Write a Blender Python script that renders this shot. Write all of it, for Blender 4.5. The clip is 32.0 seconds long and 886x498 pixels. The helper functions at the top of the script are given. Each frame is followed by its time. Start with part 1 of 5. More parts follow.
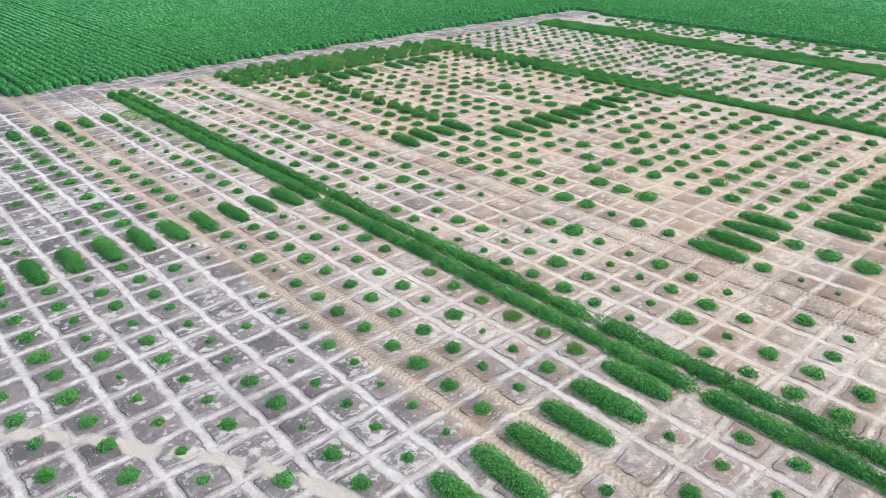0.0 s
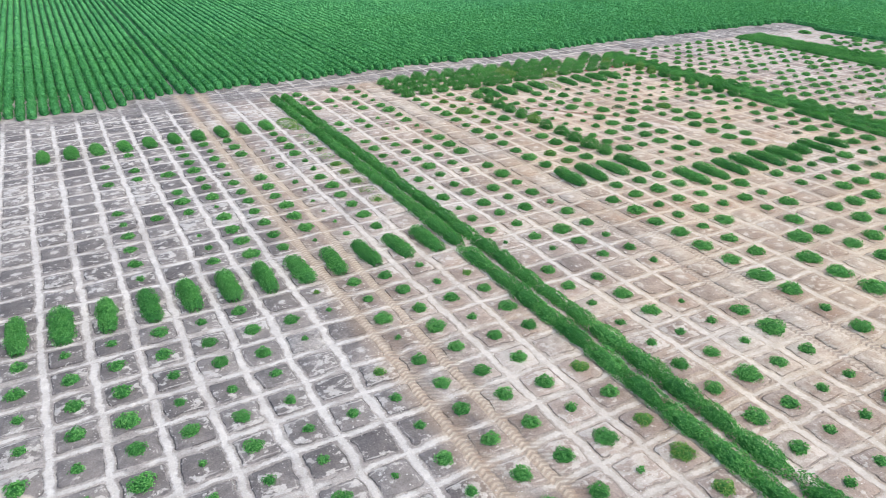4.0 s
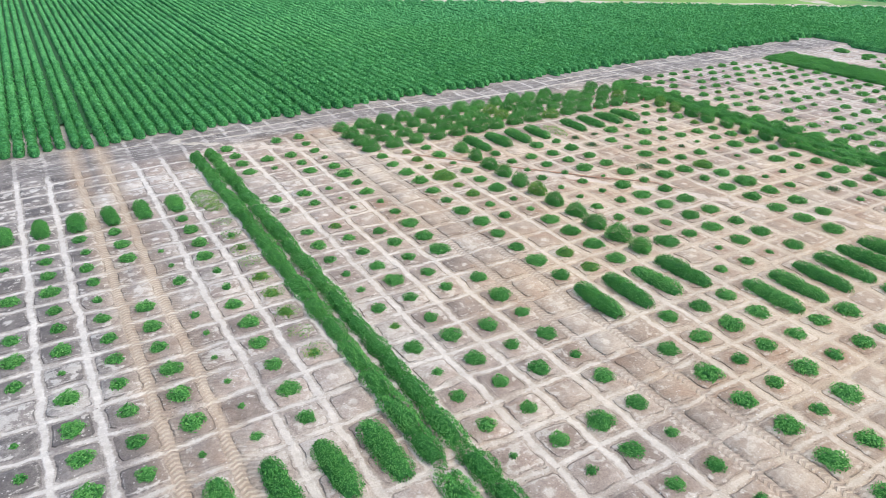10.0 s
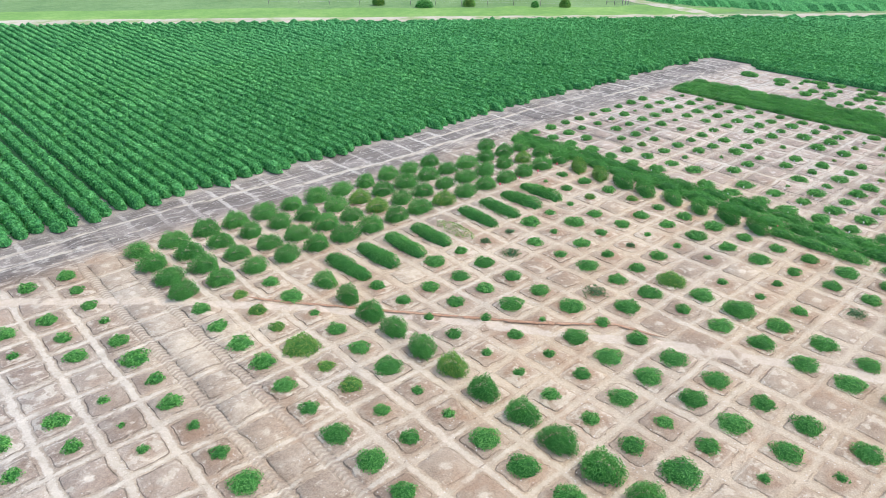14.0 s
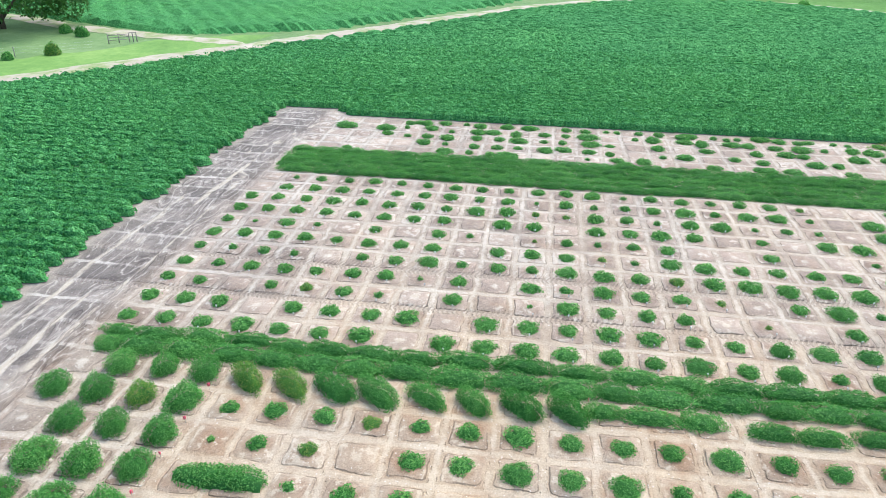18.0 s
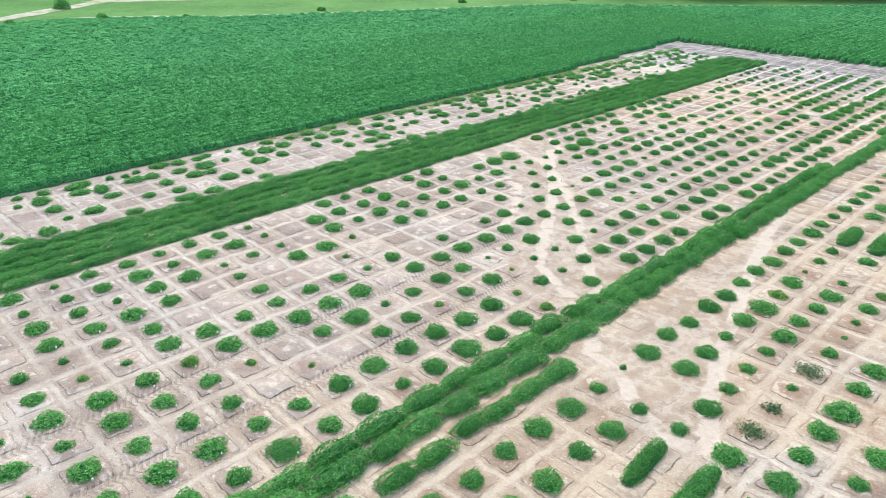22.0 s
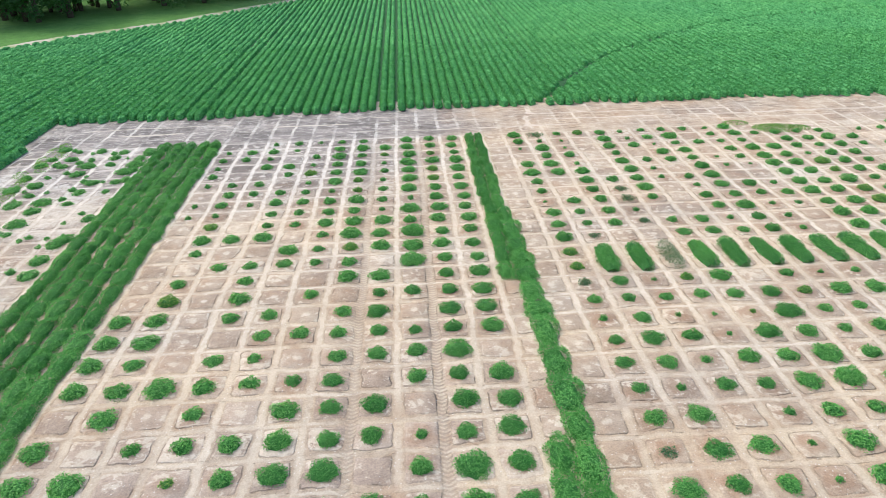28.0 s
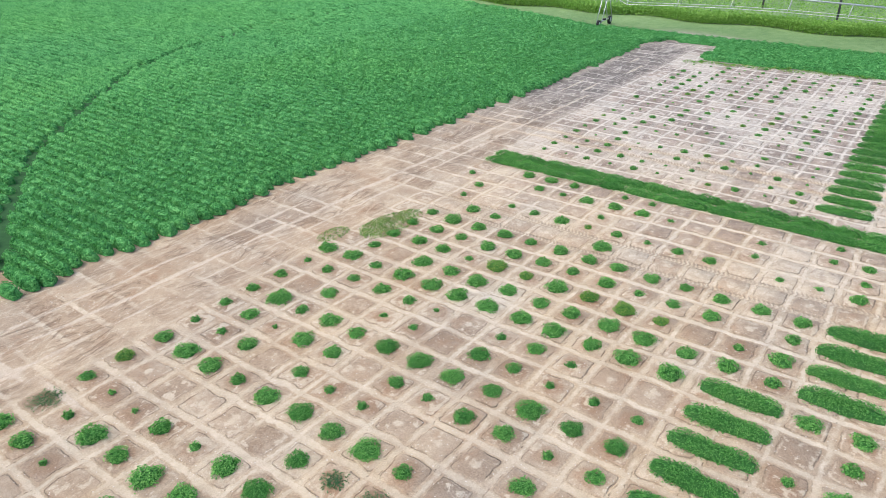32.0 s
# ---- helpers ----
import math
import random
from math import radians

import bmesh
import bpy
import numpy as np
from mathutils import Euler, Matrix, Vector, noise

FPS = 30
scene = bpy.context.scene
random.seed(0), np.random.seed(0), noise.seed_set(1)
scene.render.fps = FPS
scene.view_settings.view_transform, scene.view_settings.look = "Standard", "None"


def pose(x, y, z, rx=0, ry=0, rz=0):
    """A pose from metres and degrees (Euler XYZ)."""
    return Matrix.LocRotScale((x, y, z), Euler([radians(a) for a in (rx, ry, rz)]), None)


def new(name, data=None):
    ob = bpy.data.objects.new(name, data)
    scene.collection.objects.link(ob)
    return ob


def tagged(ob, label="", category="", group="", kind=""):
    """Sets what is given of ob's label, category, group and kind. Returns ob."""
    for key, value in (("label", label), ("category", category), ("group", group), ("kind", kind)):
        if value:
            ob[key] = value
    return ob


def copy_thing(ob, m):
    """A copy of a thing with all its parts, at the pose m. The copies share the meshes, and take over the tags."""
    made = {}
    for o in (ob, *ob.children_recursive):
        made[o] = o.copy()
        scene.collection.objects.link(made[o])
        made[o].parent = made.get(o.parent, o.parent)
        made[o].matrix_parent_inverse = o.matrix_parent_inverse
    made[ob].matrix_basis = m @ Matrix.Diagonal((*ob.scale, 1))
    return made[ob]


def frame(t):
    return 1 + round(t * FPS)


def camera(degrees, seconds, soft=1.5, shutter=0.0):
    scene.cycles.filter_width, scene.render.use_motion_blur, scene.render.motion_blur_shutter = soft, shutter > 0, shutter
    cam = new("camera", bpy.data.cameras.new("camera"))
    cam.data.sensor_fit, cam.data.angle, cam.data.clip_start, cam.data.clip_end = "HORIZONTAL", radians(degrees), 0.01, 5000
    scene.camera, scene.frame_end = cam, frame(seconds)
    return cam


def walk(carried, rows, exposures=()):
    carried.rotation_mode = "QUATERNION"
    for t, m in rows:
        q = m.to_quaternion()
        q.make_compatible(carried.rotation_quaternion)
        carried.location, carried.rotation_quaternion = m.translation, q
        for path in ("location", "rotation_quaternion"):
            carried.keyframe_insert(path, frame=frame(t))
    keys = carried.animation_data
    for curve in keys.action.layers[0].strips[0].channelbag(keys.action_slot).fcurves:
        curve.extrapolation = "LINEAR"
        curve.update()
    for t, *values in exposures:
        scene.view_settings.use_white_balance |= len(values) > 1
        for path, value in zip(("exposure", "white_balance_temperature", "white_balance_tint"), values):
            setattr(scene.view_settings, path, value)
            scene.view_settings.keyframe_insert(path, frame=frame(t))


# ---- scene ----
cam = camera(64.26, 32.0, soft=0.6)
ROWS = [
    (0.0, pose(1.434, 0.478, 16.802, 63.569, 0.077, -42.574)),
    (0.5, pose(1.778, 0.760, 17.052, 63.313, 0.233, -38.755)),
    (1.0, pose(2.394, 1.150, 17.000, 63.394, 0.312, -34.191)),
    (1.5, pose(2.802, 1.674, 17.120, 63.284, 0.218, -33.184)),
    (2.0, pose(3.364, 2.388, 17.196, 63.213, 0.230, -30.536)),
    (2.5, pose(4.026, 3.078, 17.250, 63.151, 0.290, -28.729)),
    (3.0, pose(4.690, 3.936, 17.312, 63.087, 0.386, -28.684)),
    (3.5, pose(5.304, 4.878, 17.182, 63.298, 0.252, -28.611)),
    (5.5, pose(7.860, 9.138, 17.420, 62.894, 0.252, -28.467)),
    (6.0, pose(8.554, 10.268, 17.388, 62.932, 0.258, -28.363)),
    (6.5, pose(9.294, 11.476, 17.382, 62.888, 0.237, -28.261)),
    (7.0, pose(10.012, 12.732, 17.316, 62.885, 0.150, -28.232)),
    (7.5, pose(10.716, 14.012, 17.302, 62.805, 0.089, -28.355)),
    (8.0, pose(11.518, 15.230, 17.188, 62.947, 0.287, -28.465)),
    (8.5, pose(12.218, 16.566, 17.232, 62.794, 0.105, -28.907)),
    (9.0, pose(12.924, 17.850, 17.172, 62.872, 0.180, -29.387)),
    (9.5, pose(13.724, 19.068, 17.252, 62.790, 0.241, -29.386)),
    (10.0, pose(14.440, 20.408, 17.180, 62.853, 0.173, -30.191)),
    (10.5, pose(15.194, 21.738, 17.174, 62.919, 0.119, -30.986)),
    (11.0, pose(16.128, 23.260, 17.196, 62.757, 0.177, -31.576)),
    (11.5, pose(17.124, 24.918, 17.168, 62.740, 0.119, -32.483)),
    (12.0, pose(18.280, 26.928, 17.176, 62.682, 0.069, -33.558)),
    (12.5, pose(19.534, 28.982, 17.166, 62.896, -0.228, -34.658)),
    (13.0, pose(21.224, 31.334, 17.268, 62.663, 0.056, -36.152)),
    (13.5, pose(23.012, 33.808, 17.280, 62.652, 0.054, -38.632)),
    (14.0, pose(24.686, 36.284, 17.246, 62.768, -0.119, -41.820)),
    (14.5, pose(26.700, 38.764, 17.242, 62.841, -0.234, -44.244)),
    (16.5, pose(35.194, 48.170, 17.306, 63.162, -0.465, -60.542)),
    (17.0, pose(37.114, 50.230, 17.406, 63.258, -0.478, -66.639)),
    (17.5, pose(38.814, 51.752, 17.482, 63.367, -0.501, -73.147)),
    (18.0, pose(40.374, 53.022, 17.578, 63.347, -0.667, -81.512)),
    (18.5, pose(41.638, 54.050, 17.516, 63.592, -0.852, -90.103)),
    (19.0, pose(42.684, 54.938, 17.576, 63.672, -1.014, -98.391)),
    (19.5, pose(43.398, 55.552, 17.398, 64.159, -0.961, -106.624)),
    (20.0, pose(44.022, 55.944, 17.298, 64.403, -0.778, -114.169)),
    (20.5, pose(44.534, 56.308, 16.912, 65.018, -0.788, -120.296)),
    (21.0, pose(45.450, 56.536, 17.152, 64.530, -0.784, -124.130)),
    (21.5, pose(46.624, 56.222, 17.140, 64.581, -0.615, -129.166)),
    (22.0, pose(48.144, 55.346, 17.024, 64.724, -0.316, -134.194)),
    (22.5, pose(49.978, 54.206, 17.110, 64.680, -0.213, -139.378)),
    (23.0, pose(52.018, 52.554, 17.170, 64.683, 0.031, -143.818)),
    (23.5, pose(54.206, 50.536, 17.306, 64.617, 0.065, -148.050)),
    (24.0, pose(56.430, 48.078, 17.370, 64.582, -0.011, -151.598)),
    (24.5, pose(58.290, 45.352, 17.498, 64.647, 0.690, -155.002)),
    (26.5, pose(65.638, 30.658, 18.286, 64.071, 1.312, -169.344)),
    (27.0, pose(67.070, 27.140, 18.608, 63.559, 1.305, -174.024)),
    (27.5, pose(68.410, 23.394, 18.666, 63.408, 1.292, -178.876)),
    (28.0, pose(69.476, 19.444, 18.712, 63.228, 1.293, 176.595)),
    (28.5, pose(70.356, 15.366, 18.774, 63.021, 1.281, 171.114)),
    (29.0, pose(70.920, 11.494, 18.718, 62.958, 1.109, 164.914)),
    (29.5, pose(71.090, 7.438, 18.684, 62.899, 1.091, 158.872)),
    (30.0, pose(70.812, 3.298, 18.502, 62.930, 1.168, 152.789)),
    (30.5, pose(70.476, -0.724, 18.674, 62.576, 0.866, 146.449)),
    (31.0, pose(69.554, -4.350, 18.686, 62.547, 0.933, 139.852)),
    (31.5, pose(68.392, -8.066, 18.704, 62.412, 0.900, 132.985)),
    (32.0, pose(67.094, -11.468, 18.640, 62.594, 0.713, 126.446)),
]
walk(cam, ROWS, [(0.0, 1.00, 6400, 10), (6.0, 1.02, 6400, 10), (13.0, 1.06, 6500, 9), (17.0, 1.25, 6500, 8), (20.0, 1.28, 6450, 7), (23.0, 1.19, 6450, 7), (27.0, 1.12, 6600, 8), (29.0, 1.06, 6650, 9), (32.0, 0.94, 6850, 10)])

# ---- light ----
world = bpy.data.worlds.new("sky")
scene.world = world
world.use_nodes = True
SUN_EL, SUN_AZ = radians(60), radians(125)
wn = world.node_tree.nodes
sky = wn.new("ShaderNodeTexSky")
sky.sky_type = "NISHITA"
sky.sun_disc = False
sky.sun_elevation, sky.sun_rotation = SUN_EL, SUN_AZ
sky.air_density, sky.dust_density = 1.0, 2.0
world.node_tree.links.new(sky.outputs[0], wn["Background"].inputs[0])
wn["Background"].inputs[1].default_value = 0.15
sun_data = bpy.data.lights.new("sun", "SUN")
sun_data.energy, sun_data.angle, sun_data.color = 1.3, radians(28), (1.0, 0.96, 0.90)
sun = new("sun", sun_data)
sun.rotation_euler = (radians(90) - SUN_EL, 0, -SUN_AZ + math.pi)

# ---- materials ----
def mat(name, rough=0.9):
    m = bpy.data.materials.new(name)
    m.use_nodes = True
    b = m.node_tree.nodes["Principled BSDF"]
    b.inputs["Roughness"].default_value = rough
    b.inputs["Specular IOR Level"].default_value = 0.25
    return m, m.node_tree.nodes, m.node_tree.links, b


def ramp(n, l, fac, stops):
    r = n.new("ShaderNodeValToRGB")
    e = r.color_ramp.elements
    while len(e) < len(stops):
        e.new(0.5)
    for el, (p, c) in zip(e, stops):
        el.position, el.color = p, (*c, 1)
    l.new(fac, r.inputs[0])
    return r.outputs[0]


def noise_node(n, l, scale, detail=4.0, coord=None, rough=0.55):
    t = n.new("ShaderNodeTexNoise")
    t.inputs["Scale"].default_value, t.inputs["Detail"].default_value = scale, detail
    t.inputs["Roughness"].default_value = rough
    if coord is not None:
        l.new(coord, t.inputs["Vector"])
    return t.outputs["Fac"]


def mix(n, l, fac, a, b, how="MIX"):
    m = n.new("ShaderNodeMix")
    m.data_type, m.blend_type = "RGBA", how
    for v, i in ((fac, 0), (a, 6), (b, 7)):
        if isinstance(v, (int, float)):
            m.inputs[i].default_value = v
        elif isinstance(v, tuple):
            m.inputs[i].default_value = (*v, 1)
        else:
            l.new(v, m.inputs[i])
    return m.outputs[2]


def calc(n, l, op, a, b=0.0, clamp=False):
    m = n.new("ShaderNodeMath")
    m.operation, m.use_clamp = op, clamp
    for v, i in ((a, 0), (b, 1)):
        if isinstance(v, (int, float)):
            m.inputs[i].default_value = v
        else:
            l.new(v, m.inputs[i])
    return m.outputs[0]


def attribute(n, name):
    a = n.new("ShaderNodeAttribute")
    a.attribute_name = name
    return a.outputs["Fac"]


def leaf_material(name, dark, mid, light, dry=None, rough=0.6):
    """Foliage: each leaf its own tone, each plant its own tone, slightly see-through."""
    m, n, l, b = mat(name, rough)
    b.inputs["Specular IOR Level"].default_value = 0.12 if rough > 0.8 else 0.3
    geo = n.new("ShaderNodeNewGeometry")
    info = n.new("ShaderNodeObjectInfo")
    tone = calc(n, l, "ADD", calc(n, l, "MULTIPLY", geo.outputs["Random Per Island"], 0.75),
                calc(n, l, "MULTIPLY", info.outputs["Random"], 0.25))
    col = ramp(n, l, tone, [(0.0, dark), (0.5, mid), (1.0, light)])
    if dry:
        col = mix(n, l, calc(n, l, "GREATER_THAN", geo.outputs["Random Per Island"], 0.8), col, dry)
    l.new(col, b.inputs["Base Color"])
    tr = n.new("ShaderNodeBsdfTranslucent")
    l.new(mix(n, l, 0.5, col, (0.13, 0.42, 0.06)), tr.inputs[0])
    ms = n.new("ShaderNodeMixShader")
    ms.inputs[0].default_value = 0.33
    l.new(b.outputs[0], ms.inputs[1])
    l.new(tr.outputs[0], ms.inputs[2])
    l.new(ms.outputs[0], n["Material Output"].inputs[0])
    return m


LEAF = leaf_material("leaf", (0.022, 0.125, 0.030), (0.082, 0.325, 0.068), (0.265, 0.575, 0.155))
LEAF_PALE = leaf_material("leaf_pale", (0.06, 0.19, 0.04), (0.14, 0.34, 0.065), (0.28, 0.47, 0.11), (0.34, 0.42, 0.10))
LEAF_DULL = leaf_material("leaf_dull", (0.04, 0.11, 0.05), (0.08, 0.18, 0.085), (0.16, 0.27, 0.14), (0.22, 0.24, 0.13))
LEAF_FIELD = leaf_material("leaf_field", (0.040, 0.190, 0.058), (0.080, 0.310, 0.095), (0.155, 0.430, 0.148), rough=0.85)
# inner stems: the shade among the leaves is put into this dark green
STEM_SHADE = leaf_material("stem", (0.024, 0.125, 0.028), (0.034, 0.155, 0.035), (0.044, 0.185, 0.043))
# ---- plan: lattice of planting squares, one pitch apart ----
U = 0.9144
TRUE_SIZE = 2.0  # the plan is drawn at half size: a pitch is two crop rows, 1.83 m; the last line brings it to full size


def smooth(a, b, v):
    t = np.clip((v - a) / (b - a), 0, 1)
    return t * t * (3 - 2 * t)


def wave_noise(x, y, scale, seed, octaves=3):
    """A cheap smooth noise from turned sines, about -1 to 1."""
    rng = np.random.RandomState(seed)
    out = np.zeros_like(x, dtype=float)
    amp = 1.0
    for o in range(octaves):
        for k in range(5):
            a = rng.uniform(0, 2 * math.pi)
            f = (2 ** o) / scale * rng.uniform(0.7, 1.4)
            out += amp * np.sin((x * math.cos(a) + y * math.sin(a)) * f * 2 * math.pi + rng.uniform(0, 6.28))
        amp *= 0.5
    return out / 4.0


def segment_distance(x, y, pts):
    d = np.full(x.shape, 1e9)
    for (ax, ay), (bx, by) in zip(pts, pts[1:]):
        vx, vy = bx - ax, by - ay
        t = np.clip(((x - ax) * vx + (y - ay) * vy) / (vx * vx + vy * vy), 0, 1)
        d = np.minimum(d, np.hypot(x - ax - t * vx, y - ay - t * vy))
    return d


def inside(x, y, poly):
    """Whether points lie in a polygon."""
    hit = np.zeros(x.shape, bool)
    for (ax, ay), (bx, by) in zip(poly, poly[1:] + poly[:1]):
        if ay == by:
            continue
        hit ^= ((ay > y) != (by > y)) & (x < (bx - ax) * (y - ay) / (by - ay) + ax)
    return hit


# crop round the trial ground, and the bare trial ground itself (lattice units)
CROP = [(-75, 150), (-10, 106), (17.5, 88), (36.5, 73.6), (55, 59.3), (65.2, 51.4), (71.8, 46.2), (79.3, 40.2), (92.5, 30.6), (98.3, 24), (101.8, 16), (102, 8),
        (97.8, 0), (93.3, -5.3), (90, -12.5), (86.5, -19.8), (83, -28), (78, -39), (73.8, -42.7), (70, -46), (66.4, -50.7), (63, -54), (59.2, -57.6), (51.6, -67.9), (45, -77),
        (30, -98), (-10, -115), (-24, -60), (-20.8, -45), (-18.3, -37), (-16.3, -31), (-16.3, -12), (-16.5, 20), (-75, 20)]
BARE = [(-14, 41.0), (6, 41.0), (6.3, 42.1), (40, 42.3), (55.3, 41.8), (55.3, 39), (54.3, 38.5), (54.2, 0), (54.6, -10), (55.5, -20.5), (55.9, -25.6),
        (40, -26.2), (20, -26.0), (0, -25.0), (-9, -24.9), (-12.8, -25.0), (-14.2, -24.1), (-13.5, -19.9), (-9.2, -20.3), (-9.6, -14.8), (-10.2, -9), (-14, 0)]
ROAD = [(-60, 144), (-10, 108.5), (18, 90), (37, 75.3), (55.8, 60.6), (66, 52.6), (72.6, 47.3), (80, 41.5), (93.4, 31.7), (99.6, 25), (103.5, 16.5), (113, 3), (125, -12)]
LANE = [(70.5, 50.0), (71.4, 53.4), (72.2, 57.9), (74.5, 66), (77.4, 72.5), (81, 86), (95, 120)]
FIELD_TRACK = [(104, 6), (99.2, -0.8), (94.6, -6), (91.3, -13), (87.7, -20.5), (84.2, -28.6), (79.2, -39.8), (74.8, -43.7), (71, -47), (67.4, -51.7), (64, -55), (60.2, -58.6), (52.6, -68.9), (46, -78)]
FAR_TRACK = [(118, 0), (113.7, -7.2), (110.8, -11.8), (105.5, -22.4), (100.8, -30.2), (91, -55), (84.4, -65), (80, -78)]


def crop_mask(x, y):
    return inside(x, y, CROP) & ~inside(x, y, BARE)


# planting plan, one letter a square, north row first: digits are green plants by size, small letters pale ones, capitals sprawling dull ones
PLAN = [
    ".........................4.44..................443434344..",  # 39
    ".........................4..3..................44332414442",  # 38
    ".........................4443..................44.43444443",  # 37
    ".........................4232..................5.342424543",  # 36
    "...........................44.4c4..........13..44c3.3.4444",  # 35
    "............................5.4d5..........34..44443434443",  # 34
    "................3.333.3..4423.5c2.3.53BB532c4..542444.4443",  # 33
    "...............3.2324.4..3314.5g4.3445D4254.c...5.15444344",  # 32
    "................3.334142...22.4c4.2444.343443..5.443.2.533",  # 31
    "...............33443.14b.3c.3.3d5.3254.53B244..55..44.5543",  # 30
    "..................32.32..4335.532.2315E444255..551534a4b14",  # 29
    ".................3334.2c.3345.532.225355g.244..5453543.b44",  # 28
    "...............3.443424c.2435.4.5.3354.352.54..55455b25525",  # 27
    "...............23313314c.253..4.5.3555.572234..45444234432",  # 26
    "...............3..43414..3334.5d5.4355.553.45..6444c545244",  # 25
    "...............3.143413b.b3.5.4d5.6454.55.D44..44.b55.4564",  # 24
    "...............3.243414..4443......255.54.244..55a.54..533",  # 23
    "...............2.343123..2434.....3325.5..C54..35.45443254",  # 22
    ".........................3342..444.........45..554654..354",  # 21
    ".........................33.4.4455.........55..654264.522b",  # 20
    "...........3322323.a332..1354.534445.45355333..55b4.225...",  # 19
    "...........333333331232b..242.435343.3334E5.1..654554.b56.",  # 18
    "...........32332331.4333.3.33.535.35..555C355..cb545...355",  # 17
    "............234222..1424.33.2.54..5.555.62354...4a153.5543",  # 16
    "...........3323332.b3333.24...54.65.53444E334..42235..4454",  # 15
    "...........223413222333..241..6.6.55444.53555...42553.44..",  # 14
    "...........2323222.2333c.2224.5.6.545354.1465..554.54.4454",  # 13
    "...........2233b23133323.3326.2.6.3435.3424d4..55244243535",  # 12
    ".............2323322334c.3533.4...5555e444554..554444.33..",  # 11
    "............2332.121431d.4322.3...5443.55c2a5..545.d43.54.",  # 10
    "...........233323322322c.3224.....44c5.443.34...544513326.",  # 9
    "...........233323321323d.2233.....4555454b434..54424d.337.",  # 8
    "..........................542.4.5...........5..554445.32..",  # 7
    ".........................323..1.6...........4...54345343..",  # 6
    "...........2223b33.22.2..34.4.1.6.3.35...44.3..5542454564e",  # 5
    "............3222b32223b3.4432......5.c..43454..55444234744",  # 4
    "...........2332233223323.44.......3...4554564..44444444.54",  # 3
    "...........2.33322c.232..2c24.35542343..54db5..43444555245",  # 2
    "...........23332232.322..434c.3255455.3.51445..454555436b5",  # 1
    "...........23.332232b22..3332.444c345.335155C..564.554b.65",  # 0
    ".2.c33a1.3.3...22233a33..34b4.35.d454c4342.54..542445443.5",  # -1
    ".12133a.2.21b3.33.1321a..242c.4d323.4.4653423..55.545.4.5.",  # -2
    ".213122..2..3333222113b...332.4.d443.44644244..544.4345655",  # -3
    ".21..a1323211.13122.121..3434.b45c54d43451453...6444.34.45",  # -4
    "..1b22112.13.31c3312.32..34.4..33333.336a1142..5434444..65",  # -5
    ".332131.3.1.a31333.332...343......4355c444333..55.54.44.55",  # -6
    ".b3211131..b332313.1311...324.....5.213.5c14C..5443.4.5.e.",  # -7
    ".........................22.2.4353..........c..54.55..4.4.",  # -8
    "............................2.4.24..........d..447.43444..",  # -9
    ".1b..23233b3111.3.2113c...22..44.45.24344..C5..4565d35..3.",  # -10
    ".333.2a1.331132322a.321.....3.33c55.24243C434..447563.555.",  # -11
    "..b1c312.b1c21211.321.3.....3.42e542254..2435..55455533.d.",  # -12
    ".311323.2..33c33...23.b...2.2.44d454344.3E441..45624433.22",  # -13
    ".122cb3233..11c.12.c12a..24.35435452452.5D4.3..44235444242",  # -14
    ".ca.2212331132.a2.13311..242b.44c45..532445.4..5453c23334.",  # -15
    ".23221212c1.a32112.2123...4.4.34e55125.25.555..4d52c52.332",  # -16
    ".22111c.1333.33312.1a31..32.3.44245324435.255..5d5354d3..3",  # -17
    ".ac3322b3cc112.33233333..43.23434554.55.3.44...556244244.2",  # -18
    ".1a1.2333321a1113211221..4...4544.3343145.151..3c5c353.233",  # -19
    ".231.323131.3.12b323232....32.334353.6425.124..445554.2442",  # -20
    "..........................2.......5233324d3F5..445.33232..",  # -21
]
PLAN_X, PLAN_Y = -11, 39

# ---- ground ----
def sheet(name, xs, ys, z, masks, material, wx=None, wy=None):
    """One height sheet over the tensor grid xs, ys (lattice units) with named weights at its points."""
    nx, ny = len(xs), len(ys)
    gx, gy = (wx * U, wy * U) if wx is not None else np.meshgrid(xs * U, ys * U, indexing="ij")
    co = np.stack([gx, gy, z], -1).reshape(-1, 3)
    i, j = np.meshgrid(np.arange(nx - 1), np.arange(ny - 1), indexing="ij")
    a = (i * ny + j).ravel()
    quads = np.stack([a, a + ny, a + ny + 1, a + 1], 1)
    return fast_mesh(name, co, quads, material, masks)


def fast_mesh(name, co, faces, material, masks=None, flat=False):
    me = bpy.data.meshes.new(name)
    k = faces.shape[1]
    me.vertices.add(len(co))
    me.vertices.foreach_set("co", np.ascontiguousarray(co, dtype=np.float32).ravel())
    me.loops.add(faces.size)
    me.loops.foreach_set("vertex_index", np.ascontiguousarray(faces, dtype=np.int32).ravel())
    me.polygons.add(len(faces))
    me.polygons.foreach_set("loop_start", np.arange(0, faces.size, k, dtype=np.int32))
    me.polygons.foreach_set("use_smooth", np.full(len(faces), not flat))
    me.update(calc_edges=True)
    for key, v in (masks or {}).items():
        at = me.attributes.new(key, "FLOAT", "POINT")
        at.data.foreach_set("value", np.ascontiguousarray(v, dtype=np.float32).ravel())
    me.materials.append(material)
    return me


